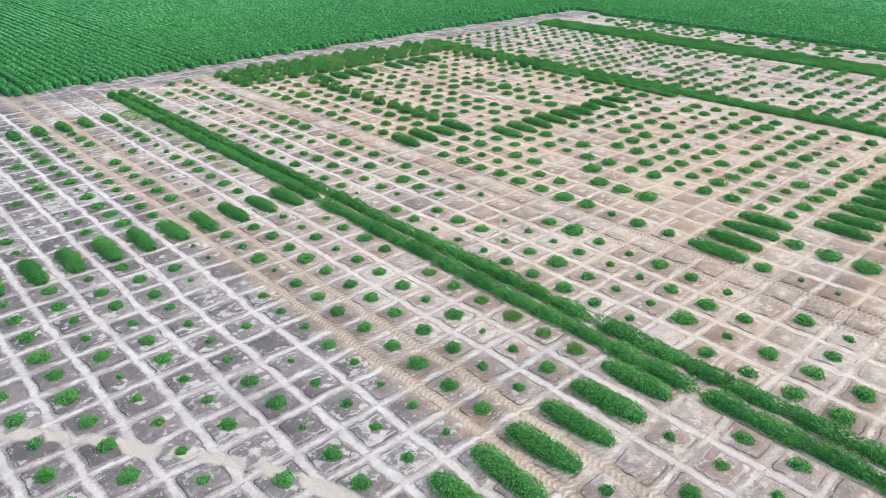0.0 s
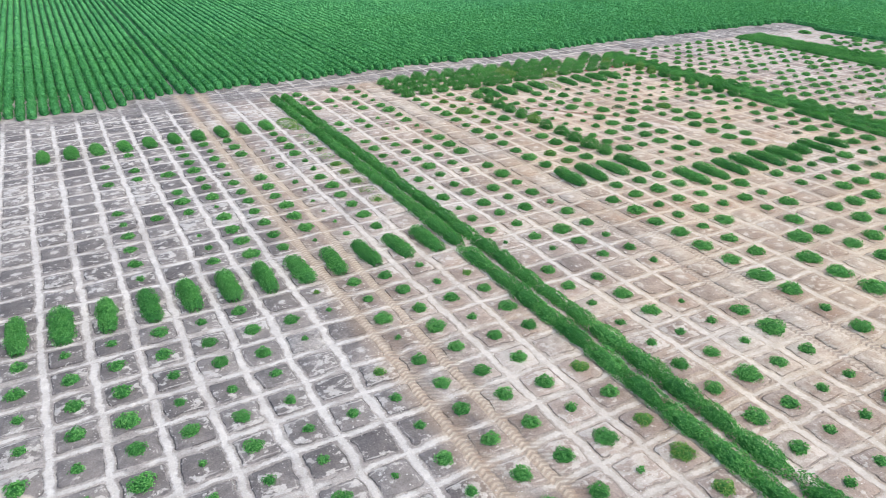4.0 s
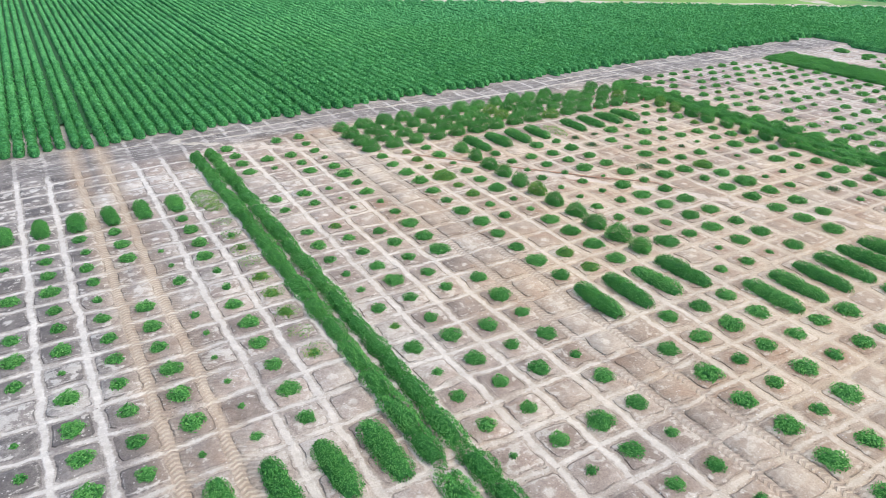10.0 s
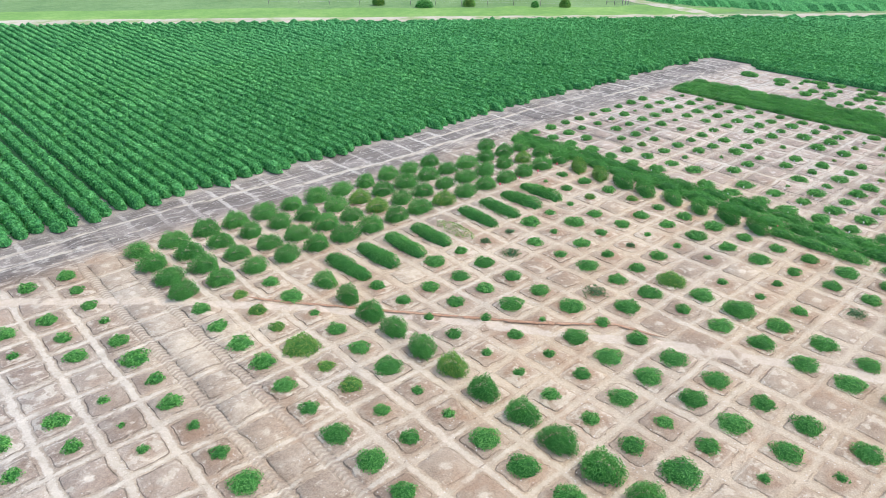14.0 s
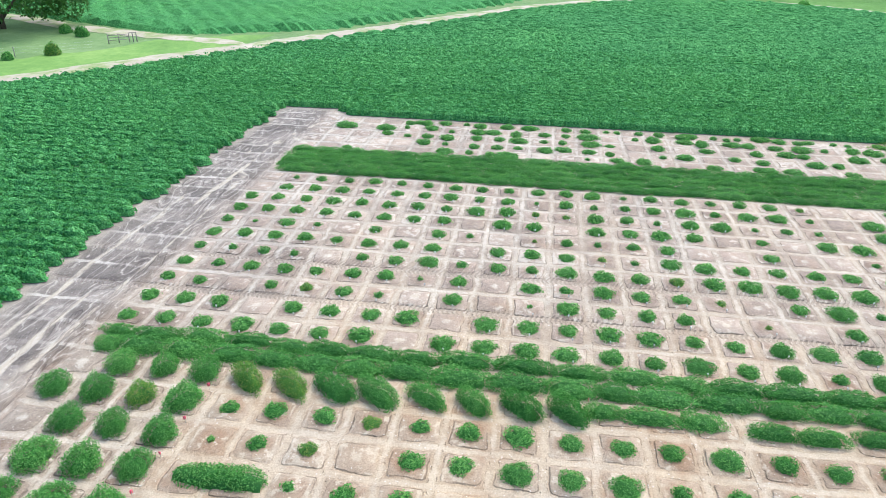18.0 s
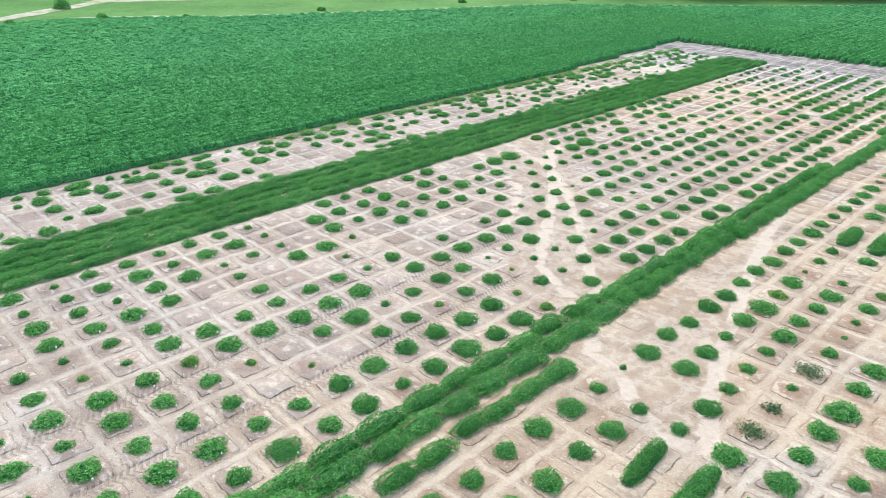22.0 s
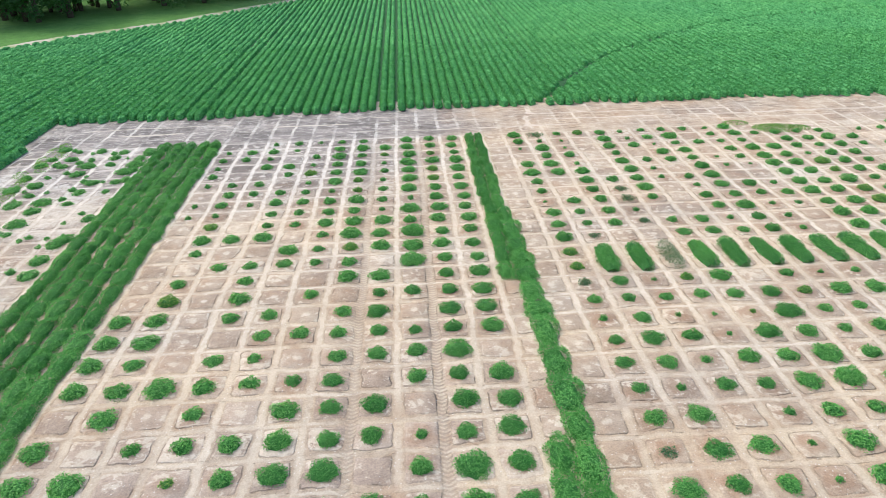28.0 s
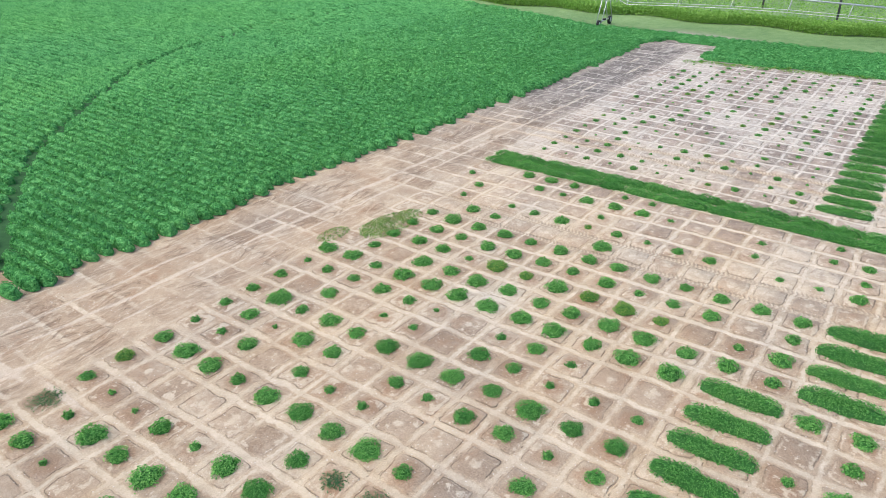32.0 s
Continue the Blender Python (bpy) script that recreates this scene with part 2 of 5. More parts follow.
def soil_material():
    """Sandy soil: dark crusted planting squares cut by thin grooves, pale sand in the lanes between them, wheel marks and washes."""
    m, n, l, b = mat("soil", 0.95)
    pos = n.new("ShaderNodeTexCoord").outputs["Object"]

    def sub(a, c):
        return calc(n, l, "SUBTRACT", a, c)

    def mul(a, c):
        return calc(n, l, "MULTIPLY", a, c)

    def add(a, c):
        return calc(n, l, "ADD", a, c)

    def step(v, lo, hi):
        """0 at lo, 1 at hi, eased."""
        r = n.new("ShaderNodeMapRange")
        r.interpolation_type = "SMOOTHSTEP"
        r.inputs[1].default_value, r.inputs[2].default_value = (lo, hi) if lo < hi else (hi, lo)
        r.inputs[3].default_value, r.inputs[4].default_value = (0, 1) if lo < hi else (1, 0)
        l.new(v, r.inputs[0])
        return r.outputs[0]

    def stretched(sx, sy, scale, detail, rough=0.6):
        g = n.new("ShaderNodeMapping")
        g.inputs["Scale"].default_value = (sx, sy, 1)
        l.new(pos, g.inputs[0])
        return noise_node(n, l, scale, detail, g.outputs[0], rough)

    tone, warm_w, core = attribute(n, "tone"), attribute(n, "warm"), attribute(n, "core")
    fine = noise_node(n, l, 7.0, 6, pos, 0.7)
    mid = noise_node(n, l, 2.4, 8, pos, 0.75)
    broad = noise_node(n, l, 0.55, 5, pos, 0.6)
    wob_x = mul(sub(stretched(1, 1, 1.7, 4), 0.5), 0.22)
    wob_y = mul(sub(stretched(1.1, 0.9, 1.5, 4), 0.5), 0.20)
    u, v = add(attribute(n, "lattice_x"), wob_x), add(attribute(n, "lattice_y"), wob_y)
    fu, fv = calc(n, l, "ABSOLUTE", sub(u, calc(n, l, "ROUND", u))), calc(n, l, "ABSOLUTE", sub(v, calc(n, l, "ROUND", v)))
    # rounded squares: distance to the edge of each
    qx, qy = sub(fu, add(0.285, mul(tone, 0.03))), sub(fv, add(0.287, mul(tone, 0.032)))
    ox, oy = calc(n, l, "MAXIMUM", qx, 0.0), calc(n, l, "MAXIMUM", qy, 0.0)
    rect = sub(add(calc(n, l, "SQRT", add(mul(ox, ox), mul(oy, oy))), calc(n, l, "MINIMUM", calc(n, l, "MAXIMUM", qx, qy), 0.0)), 0.075)
    # sand washed over the squares, and trodden trails
    buried = step(add(attribute(n, "wash"), add(mul(sub(mid, 0.5), 0.9), mul(sub(fine, 0.5), 0.25))), 0.40, 0.95)
    trail = step(add(attribute(n, "trail"), add(mul(sub(mid, 0.5), 0.18), mul(sub(fine, 0.5), 0.22))), -0.08, 0.20)
    left = sub(1.0, calc(n, l, "MAXIMUM", mul(buried, 0.62), trail))
    core = mul(core, left)
    ragged = add(mul(sub(fine, 0.5), 0.06), mul(sub(mid, 0.5), 0.05))
    pad = mul(step(add(rect, ragged), 0.016, -0.020), core)
    # crust of the squares, and the same soil trodden smoother between them
    blotch = add(mul(tone, 0.19), add(mul(mid, 0.60), mul(broad, 0.24)))
    crust = ramp(n, l, blotch, [(0.34, (0.100, 0.088, 0.081)), (0.50, (0.168, 0.149, 0.136)), (0.63, (0.255, 0.226, 0.200)), (0.76, (0.47, 0.42, 0.370))])
    warm = ramp(n, l, blotch, [(0.32, (0.298, 0.208, 0.138)), (0.50, (0.408, 0.308, 0.216)), (0.63, (0.480, 0.380, 0.272)), (0.76, (0.62, 0.52, 0.385))])
    dusty = ramp(n, l, blotch, [(0.34, (0.255, 0.205, 0.170)), (0.50, (0.390, 0.306, 0.246)), (0.63, (0.475, 0.380, 0.306)), (0.76, (0.58, 0.50, 0.42))])
    base = mix(n, l, attribute(n, "dust"), mix(n, l, warm_w, crust, warm), dusty)
    lane_soil = mix(n, l, warm_w, ramp(n, l, blotch, [(0.36, (0.225, 0.197, 0.174)), (0.64, (0.410, 0.366, 0.315))]), ramp(n, l, blotch, [(0.36, (0.385, 0.283, 0.188)), (0.64, (0.525, 0.416, 0.288))]))
    col = mix(n, l, calc(n, l, "MAXIMUM", pad, mul(attribute(n, "rut"), 0.85)), lane_soil, base)
    damp = mul(mul(step(noise_node(n, l, 0.9, 6, pos, 0.7), 0.50, 0.66), warm_w), 0.55)
    col = mix(n, l, damp, col, (0.335, 0.205, 0.125))
    spot_r = calc(n, l, "SQRT", add(mul(fu, fu), mul(fv, fv)))
    # darker reddish litter round each plant
    litter = mul(step(add(spot_r, mul(sub(mid, 0.5), 0.5)), 0.36, 0.20), mul(attribute(n, "planted"), add(mul(warm_w, 0.45), 0.12)))
    col = mix(n, l, litter, col, mix(n, l, warm_w, (0.150, 0.122, 0.098), (0.300, 0.175, 0.105)))
    # pale dry sand: strips down the lanes, broken streaks across, washes and trails
    sand = ramp(n, l, noise_node(n, l, 3.2, 7, pos, 0.7), [(0.32, (0.43, 0.392, 0.340)), (0.68, (0.64, 0.598, 0.528))])
    warm_sand = ramp(n, l, noise_node(n, l, 3.2, 7, pos, 0.7), [(0.32, (0.47, 0.383, 0.275)), (0.68, (0.63, 0.538, 0.408))])
    sand = mix(n, l, warm_w, sand, warm_sand)
    down = mul(step(add(fu, mul(ragged, 2.2)), 0.400, 0.455), mul(left, attribute(n, "lane_down")))
    across = mul(step(add(fv, mul(ragged, 2.2)), 0.415, 0.475), mul(left, attribute(n, "lane_across")))
    across = mul(across, step(stretched(1.0, 0.8, 1.3, 4), 0.36, 0.54))
    hoe = mul(mul(step(sub(fu, 0.30), 0.0, 0.02), step(sub(fu, 0.345), 0.0, -0.02)), mul(step(mid, 0.50, 0.60), 0.5))
    hoe_2 = mul(mul(step(sub(fv, 0.29), 0.0, 0.02), step(sub(fv, 0.345), 0.0, -0.02)), mul(step(broad, 0.50, 0.58), 0.6))
    spot = mul(step(add(spot_r, mul(sub(fine, 0.5), 0.35)), 0.15, 0.06), mul(left, attribute(n, "bare_spot")))
    # pale splashes of sand thrown over the dark crust
    splash = mul(step(add(noise_node(n, l, 4.2, 5, pos, 0.62), mul(sub(broad, 0.5), 0.80)), 0.55, 0.63), mul(pad, 0.70))
    wash = step(add(attribute(n, "sand"), add(mul(sub(fine, 0.5), 0.5), mul(sub(mid, 0.5), 0.5))), 0.26, 0.74)
    pale = calc(n, l, "MAXIMUM", calc(n, l, "MAXIMUM", down, across), calc(n, l, "MAXIMUM", mul(spot, 0.9), wash))
    pale = calc(n, l, "MAXIMUM", calc(n, l, "MAXIMUM", pale, splash), mul(pad, calc(n, l, "MAXIMUM", hoe, hoe_2)))
    col = mix(n, l, pale, col, sand)
    silt = ramp(n, l, add(mul(mid, 0.6), mul(broad, 0.4)), [(0.38, (0.27, 0.198, 0.138)), (0.50, (0.36, 0.280, 0.203)), (0.62, (0.44, 0.358, 0.262))])
    tan = step(warm_w, 0.05, 0.30)
    col = mix(n, l, mul(buried, 0.62), col, mix(n, l, tan, (0.40, 0.355, 0.300), silt))
    # thin braids of paler sand where water has run
    braid = calc(n, l, "ABSOLUTE", sub(noise_node(n, l, 0.9, 5, pos, 0.62), 0.5))
    col = mix(n, l, mul(mul(step(braid, 0.055, 0.0), buried), 0.5), col, (0.55, 0.465, 0.365))
    trodden = ramp(n, l, fine, [(0.34, (0.48, 0.398, 0.308)), (0.66, (0.58, 0.492, 0.392))])
    col = mix(n, l, mul(trail, 0.88), col, mix(n, l, tan, (0.49, 0.432, 0.345), trodden))
    # grooves round the squares, their shade painted in, and old ruts along the headlands
    cut = mul(attribute(n, "cut"), left)
    groove = mul(step(calc(n, l, "ABSOLUTE", add(rect, mul(ragged, 0.5))), 0.024, 0.004), cut)
    groove = mul(groove, step(stretched(1, 1, 2.3, 4), 0.42, 0.56))
    clods = mul(step(calc(n, l, "ABSOLUTE", sub(add(fv, ragged), 0.435)), 0.020, 0.004), mul(step(stretched(1, 1, 9, 2), 0.56, 0.64), cut))
    groove = calc(n, l, "MAXIMUM", groove, mul(clods, 0.9))
    swirl = n.new("ShaderNodeTexNoise")
    g = n.new("ShaderNodeMapping")
    g.inputs["Scale"].default_value = (0.30, 1.1, 1)
    l.new(pos, g.inputs[0])
    l.new(g.outputs[0], swirl.inputs["Vector"])
    swirl.inputs["Scale"].default_value, swirl.inputs["Detail"].default_value, swirl.inputs["Distortion"].default_value = 1.3, 4, 0.35
    bands = calc(n, l, "FRACT", mul(swirl.outputs["Fac"], 8.0))
    worn = mul(attribute(n, "rut"), step(noise_node(n, l, 0.7, 4, pos, 0.6), 0.44, 0.60))
    rut = mul(mul(step(bands, 0.62, 0.72), step(bands, 0.95, 0.85)), worn)
    bright_rut = mul(mul(step(bands, 0.18, 0.26), step(bands, 0.42, 0.34)), attribute(n, "rut"))
    col = mix(n, l, mul(bright_rut, mul(mid, 0.95)), col, sand)
    # dark tone that paints the groove shade; the ruts take it too
    dark = mix(n, l, warm_w, (0.085, 0.073, 0.064), (0.19, 0.128, 0.082))
    col = mix(n, l, calc(n, l, "MAXIMUM", mul(groove, 0.48), mul(rut, 0.46)), col, dark)
    # pale flecks of old leaf and stone on the crust
    vor = n.new("ShaderNodeTexVoronoi")
    vor.inputs["Scale"].default_value = 11.0
    l.new(pos, vor.inputs["Vector"])
    fleck = mul(step(add(vor.outputs["Distance"], mul(sub(fine, 0.5), 0.3)), 0.17, 0.11), step(noise_node(n, l, 2.3, 3, pos), 0.42, 0.56))
    col = mix(n, l, mul(fleck, 0.8), col, (0.64, 0.60, 0.53))
    grain = ramp(n, l, noise_node(n, l, 30.0, 6, pos, 0.85), [(0.36, (0.50, 0.50, 0.50)), (0.60, (1.22, 1.22, 1.22))])
    col = mix(n, l, sub(0.58, mul(calc(n, l, "MAXIMUM", pale, calc(n, l, "MAXIMUM", buried, trail)), 0.40)), col, grain, "MULTIPLY")
    # tyre lugs in the wheel lanes, slanting two ways
    sep = n.new("ShaderNodeSeparateXYZ")
    l.new(pos, sep.inputs[0])
    slant = calc(n, l, "ABSOLUTE", attribute(n, "tread_side"))
    lug = calc(n, l, "SINE", mul(add(sep.outputs[1], mul(slant, 0.5)), 2 * math.pi / 0.115))
    lug = mul(step(add(lug, mul(sub(fine, 0.5), 1.2)), -0.1, 0.4), mul(left, attribute(n, "tread")))
    col = mix(n, l, mul(lug, 0.6), col, mix(n, l, warm_w, (0.235, 0.19, 0.15), (0.30, 0.225, 0.165)))
    sward = add(mul(noise_node(n, l, 0.12, 6, pos, 0.7), 0.5), mul(noise_node(n, l, 1.4, 8, pos, 0.8), 0.5))
    grass = ramp(n, l, sward, [(0.36, (0.085, 0.165, 0.060)), (0.5, (0.140, 0.240, 0.090)), (0.64, (0.21, 0.315, 0.140))])
    lush = ramp(n, l, sward, [(0.36, (0.042, 0.125, 0.024)), (0.5, (0.080, 0.200, 0.040)), (0.64, (0.130, 0.265, 0.066))])
    grass = mix(n, l, attribute(n, "lush"), grass, lush)
    col = mix(n, l, attribute(n, "grass"), col, grass)
    l.new(col, b.inputs["Base Color"])
    bump = n.new("ShaderNodeBump")
    bump.inputs["Strength"].default_value, bump.inputs["Distance"].default_value = 0.9, 0.070
    l.new(sub(sub(noise_node(n, l, 14.0, 7, pos, 0.75), mul(lug, 0.8)), mul(calc(n, l, "MAXIMUM", groove, rut), 0.9)), bump.inputs["Height"])
    l.new(bump.outputs[0], b.inputs["Normal"])
    return m


# trodden sandy trails with half widths, and patches where sand has buried the squares (lattice units)
TRAILS = [([(12, 41.2), (14.6, 39.3), (17.3, 37.2), (19.6, 34.9), (21.2, 33.2), (23.4, 30.5), (25.0, 28.3), (26.8, 25.7), (28.8, 22.6), (29.8, 20.6)], 0.28),
          ([(46.66, 6.55), (44.4, 7.2), (42.37, 8.15), (39.98, 10.53), (38.4, 12.2), (36.45, 14.47), (35.49, 15.29)], 0.27),
          ([(44.54, 6.03), (42.6, 8.2), (41.05, 10.19), (38.93, 13.31), (37.63, 15.21), (36.43, 15.88), (35.47, 16.29)], 0.30),
          ([(34.68, 4.11), (33.71, 9.13), (32.85, 12.24), (31.8, 15.54), (31.02, 17.79), (29.72, 20.23)], 0.31),
          ([(34.6, 16.9), (33.96, 17.88), (32.73, 18.24), (32.02, 19.05), (30.85, 19.37)], 0.30),
          ([(46.5, 8.6), (44.6, 9.4), (42.6, 10.4), (41.2, 12.0), (40.2, 14.2)], 0.26),
          ([(45.6, 4.4), (44.2, 5.6), (43.4, 7.4), (41.2, 9.2)], 0.24),
          ([(42.66, 23.1), (42.4, 19.31), (42.34, 15.61), (42.27, 10.68)], 0.10),
          ([(38.4, 20.07), (38.32, 18.06), (38.46, 15.72)], 0.10),
          ([(-0.5, 16.2), (1.67, 13.89), (2.89, 12.49), (3.99, 10.96), (4.96, 9.37), (5.65, 7.92), (6.4, 5.0)], 0.26),
          ([(32.9, -9), (32.8, -2), (33.0, 4)], 0.16),
          ([(31.9, -18.5), (31.7, -20.5), (32.0, -23.5), (31.6, -26)], 0.22),
          ([(-6, -22.6), (8, -23.4), (20, -23.4), (30, -23.6), (38, -24.2), (46, -23.9), (55, -23.0)], 0.17),
          ([(-8, -23.6), (6, -24.3), (18, -24.2), (30, -24.6), (40, -25.0), (54, -24.4)], 0.13),
          ([(2, -22.4), (14, -22.6), (26, -22.7), (36, -22.5), (48, -22.9)], 0.12),
          ([(14, 40.6), (22, 40.8), (30, 40.4), (40, 40.9), (50, 40.2), (53.5, 37)], 0.18),
          ([(10, 41.3), (20, 41.5), (30, 41.2), (38, 41.6), (48, 41.2), (53, 39.4)], 0.13),
          ([(16, 40.0), (26, 40.2), (36, 40.0), (46, 39.9)], 0.11)]
WASHES = [[(46.7, 9.6), (46.7, 4.2), (44.9, 4.6), (40.9, 8.8), (37.6, 12.4), (35.4, 14.6), (35.4, 16.9), (37.1, 16.5), (38.4, 15.7), (39.6, 13.4), (41.3, 11.2), (43.4, 9.4), (45.9, 8.4)],
          [(34.1, 18.1), (34.4, 13.7), (34.3, 9.0), (34.7, 4.1), (33.7, 6.4), (32.5, 12.5), (31.2, 16.3), (30.2, 18.8), (29.5, 20.4), (30.9, 19.9), (32.0, 19.6), (33.1, 18.9)]]
WHEELS = (8.52, 9.52, 17.5, 18.5, 37.5, 39.52)


def build_ground():
    fine = np.array([-0.5, -0.405, -0.375, -0.345, 0.0, 0.345, 0.375, 0.405])
    coarse = np.array([-0.5, -0.38, 0.0, 0.38])
    def lines(lo, split0, split1, hi):
        mid = np.concatenate([k + (fine if split0 <= k <= split1 else coarse) for k in range(lo, hi + 1)])
        out = [1.0]
        while out[-1] < 2800:
            out.append(out[-1] * 1.3 + 0.6)
        out = np.array(out)
        return np.concatenate([lo - 0.5 - out[::-1], mid, hi + 0.5 + out - 0.5])
    xs, ys = lines(-16, 1, 50, 56), lines(-28, -13, 39, 43)
    x, y = np.meshgrid(xs, ys, indexing="ij")
    near = ((np.abs(x - 20) < 38) & (np.abs(y - 8) < 37)).astype(float)
    ix, iy = np.round(x), np.round(y)
    dx, dy = np.abs(x - ix), np.abs(y - iy)
    plot = inside(x, y, BARE).astype(float)
    core = smooth(-21.8, -21.4, y) * smooth(39.6, 39.2, y) * plot
    rect = np.maximum(dx - 0.375, dy - 0.38)
    hash_ = np.modf(np.abs(np.sin(ix * 12.9898 + iy * 78.233) * 43758.5453))[0]
    hash2 = np.modf(np.abs(np.sin(ix * 39.346 + iy * 11.135) * 24634.634))[0]
    east = smooth(17, 24, x)
    patch = wave_noise(x, y, 7, 11)
    # squares slightly raised, a groove round each, lanes between
    z = core * (0.008 * smooth(0.0, -0.03, rect) * (0.3 + hash2) - (0.013 - 0.004 * east) * np.exp(-(rect / 0.014) ** 2) - 0.012 * smooth(0.0, 0.03, rect))
    z = z + 0.010 * wave_noise(x, y, 0.8, 8) * plot * near + 0.02 * wave_noise(x, y, 9, 9) * plot * near
    lane_down = core * np.clip(0.92 - 0.54 * east + 0.5 * smooth(-11, -17, y) * smooth(33, 38, x) + 0.25 * patch + 0.25 * wave_noise(x, y, 2.4, 16), 0.05, 1)
    lane_down = np.clip(lane_down + core * 0.3 * smooth(2, -8, y), 0, 1)
    lane_across = core * np.clip(0.2 * smooth(2, -8, y) + 0.95 - 0.45 * east + 0.3 * wave_noise(x, y, 3, 14) + 0.2 * patch, 0, 1)
    sand = core * np.clip(0.12 + 0.22 * patch + 0.25 * (hash2 - 0.6) + 0.16 * smooth(5, 10, x) * smooth(24, 17, x) + 0.30 * smooth(-2, -8, y) * smooth(14, 9, x) + 0.14 * smooth(-4, -12, y) * smooth(12, 16, x) + 0.12 * smooth(49.3, 49.7, x), 0, 0.55)
    taken = np.zeros((len(PLAN[0]) + 2, len(PLAN) + 2))
    for j, row in enumerate(PLAN):
        for i, c in enumerate(row):
            taken[i, j] = c != "."
    ci, cj = (ix - PLAN_X).astype(int), (PLAN_Y - iy).astype(int)
    ok = (ci >= 0) & (ci < len(PLAN[0])) & (cj >= 0) & (cj < len(PLAN))
    empty = ok & (taken[np.clip(ci, 0, len(PLAN[0])), np.clip(cj, 0, len(PLAN))] < 0.5)
    planted = (ok & ~empty) * core
    bare_spot = core * empty * (hash_ > 0.3) * (0.6 + 0.4 * hash2)
    head = 0.15 + 0.20 * wave_noise(x * 0.5, y * 1.6, 5, 13) + 0.14 * wave_noise(x, y, 2, 15)
    head = head - 0.16 * smooth(39.2, 40, y)
    sand = np.where(core < 0.5, head, sand)
    rut = (1 - core) * plot * near
    lane_down = np.maximum(lane_down, rut * np.clip(0.40 + 0.5 * wave_noise(x, y, 5, 27), 0, 1))
    z = z - rut * 0.035 * smooth(0.3, 0.9, wave_noise(x * 0.35, y * 3.0, 4, 17))
    # a bare pale lane of squares, and wheel lanes
    sand = np.maximum(sand, core * (0.26 + 0.22 * hash2) * smooth(0.55, 0.45, np.abs(x - 18)))
    side = np.zeros_like(x)
    tread = np.zeros_like(x)
    for cx in WHEELS:
        w = smooth(0.17, 0.12, np.abs(x - cx)) * plot * smooth(-21, -20, y)
        tread = np.maximum(tread, w * np.clip(0.8 + 0.4 * wave_noise(x, y, 6, 19), 0.2, 1))
        side = np.where(np.abs(x - cx) < 0.5, x - cx, side)
        lane_down = lane_down * (1 - 0.55 * w)
        sand = np.maximum(sand, 0.34 * w)
        z = z - 0.015 * w
    wx_, wy_ = x + 0.08 * wave_noise(x, y, 2.5, 23), y + 0.08 * wave_noise(x, y, 2.5, 24)
    trail = np.full(x.shape, -2.0)
    for pts, hw in TRAILS:
        trail = np.maximum(trail, np.clip((0.68 * hw - segment_distance(wx_, wy_, pts)) / 0.30, -2, 1))
    trail = np.where(plot > 0.5, trail, -2.0)
    wash = np.zeros_like(x)
    for poly, more in zip(WASHES, (0.22, -0.04)):
        d = segment_distance(wx_, wy_, poly + poly[:1]) * np.where(inside(wx_, wy_, poly), -1, 1)
        wash = np.maximum(wash, np.clip(0.5 + more - d / 1.3, 0, 1) * plot)
    flat = np.maximum(np.clip(2 * trail, 0, 1), smooth(0.4, 0.8, wash))
    z = z * (1 - 0.75 * flat) - 0.015 * np.clip(2 * trail, 0, 1)
    warm = smooth(5, 21, x + 0.10 * (14 - y) + 2.0 * wave_noise(x, y, 9, 21)) * (1 - 0.55 * smooth(33, 39, y) * smooth(20, 30, x)) * (1 - 0.35 * smooth(35, 47, x) * smooth(18, 30, y))
    warm = np.clip(warm * (0.85 + 0.25 * wave_noise(x, y, 5, 22)), 0, 1) * (1 - 0.85 * smooth(-12, -18, y) * smooth(35, 41, x))
    warm = warm * (1 - 0.45 * smooth(34, 40, x) * smooth(-5, 6, y)) * (1 - 0.3 * smooth(49.3, 50, x))
    warm = warm * (1 - 0.8 * smooth(-20.5, -22, y) * smooth(33, 37, x)) * (1 - 0.9 * smooth(39.3, 40.3, y))
    warm = np.maximum(warm, 0.9 * np.exp(-((x - 8.52) / 0.22) ** 2) * plot)
    warm = np.maximum(warm, 0.9 * np.exp(-((x - 9.52) / 0.22) ** 2) * plot)
    lush = smooth(20, -10, y - 0.3 * (x - 60)) * smooth(40, 60, x)
    dust = 0.85 * np.maximum(smooth(34, 37, x) * smooth(-8, 4, y), 0.75 * smooth(7.5, 11, x + wave_noise(x, y, 6, 33)) * smooth(19, 13, x))
    dust = np.maximum(dust, 0.6 * smooth(-5, -10, y) * smooth(13, 10, x))
    dust = dust * core * np.clip(0.85 + 0.3 * wave_noise(x, y, 4, 34), 0, 1)
    grass = (1 - plot) * smooth(3.0, 5.0, segment_distance(x, y, BARE + BARE[:1]))
    cut = core * np.clip(0.80 + 0.4 * wave_noise(x, y, 4, 41) + 0.4 * (hash2 - 0.4) - 0.15 * east, 0.1, 1)
    wx = x + near * (0.035 * wave_noise(x, y, 5, 3) + 0.020 * wave_noise(x, y, 1.3, 4))
    wy = y + near * (0.035 * wave_noise(x, y, 5, 5) + 0.020 * wave_noise(x, y, 1.3, 6))
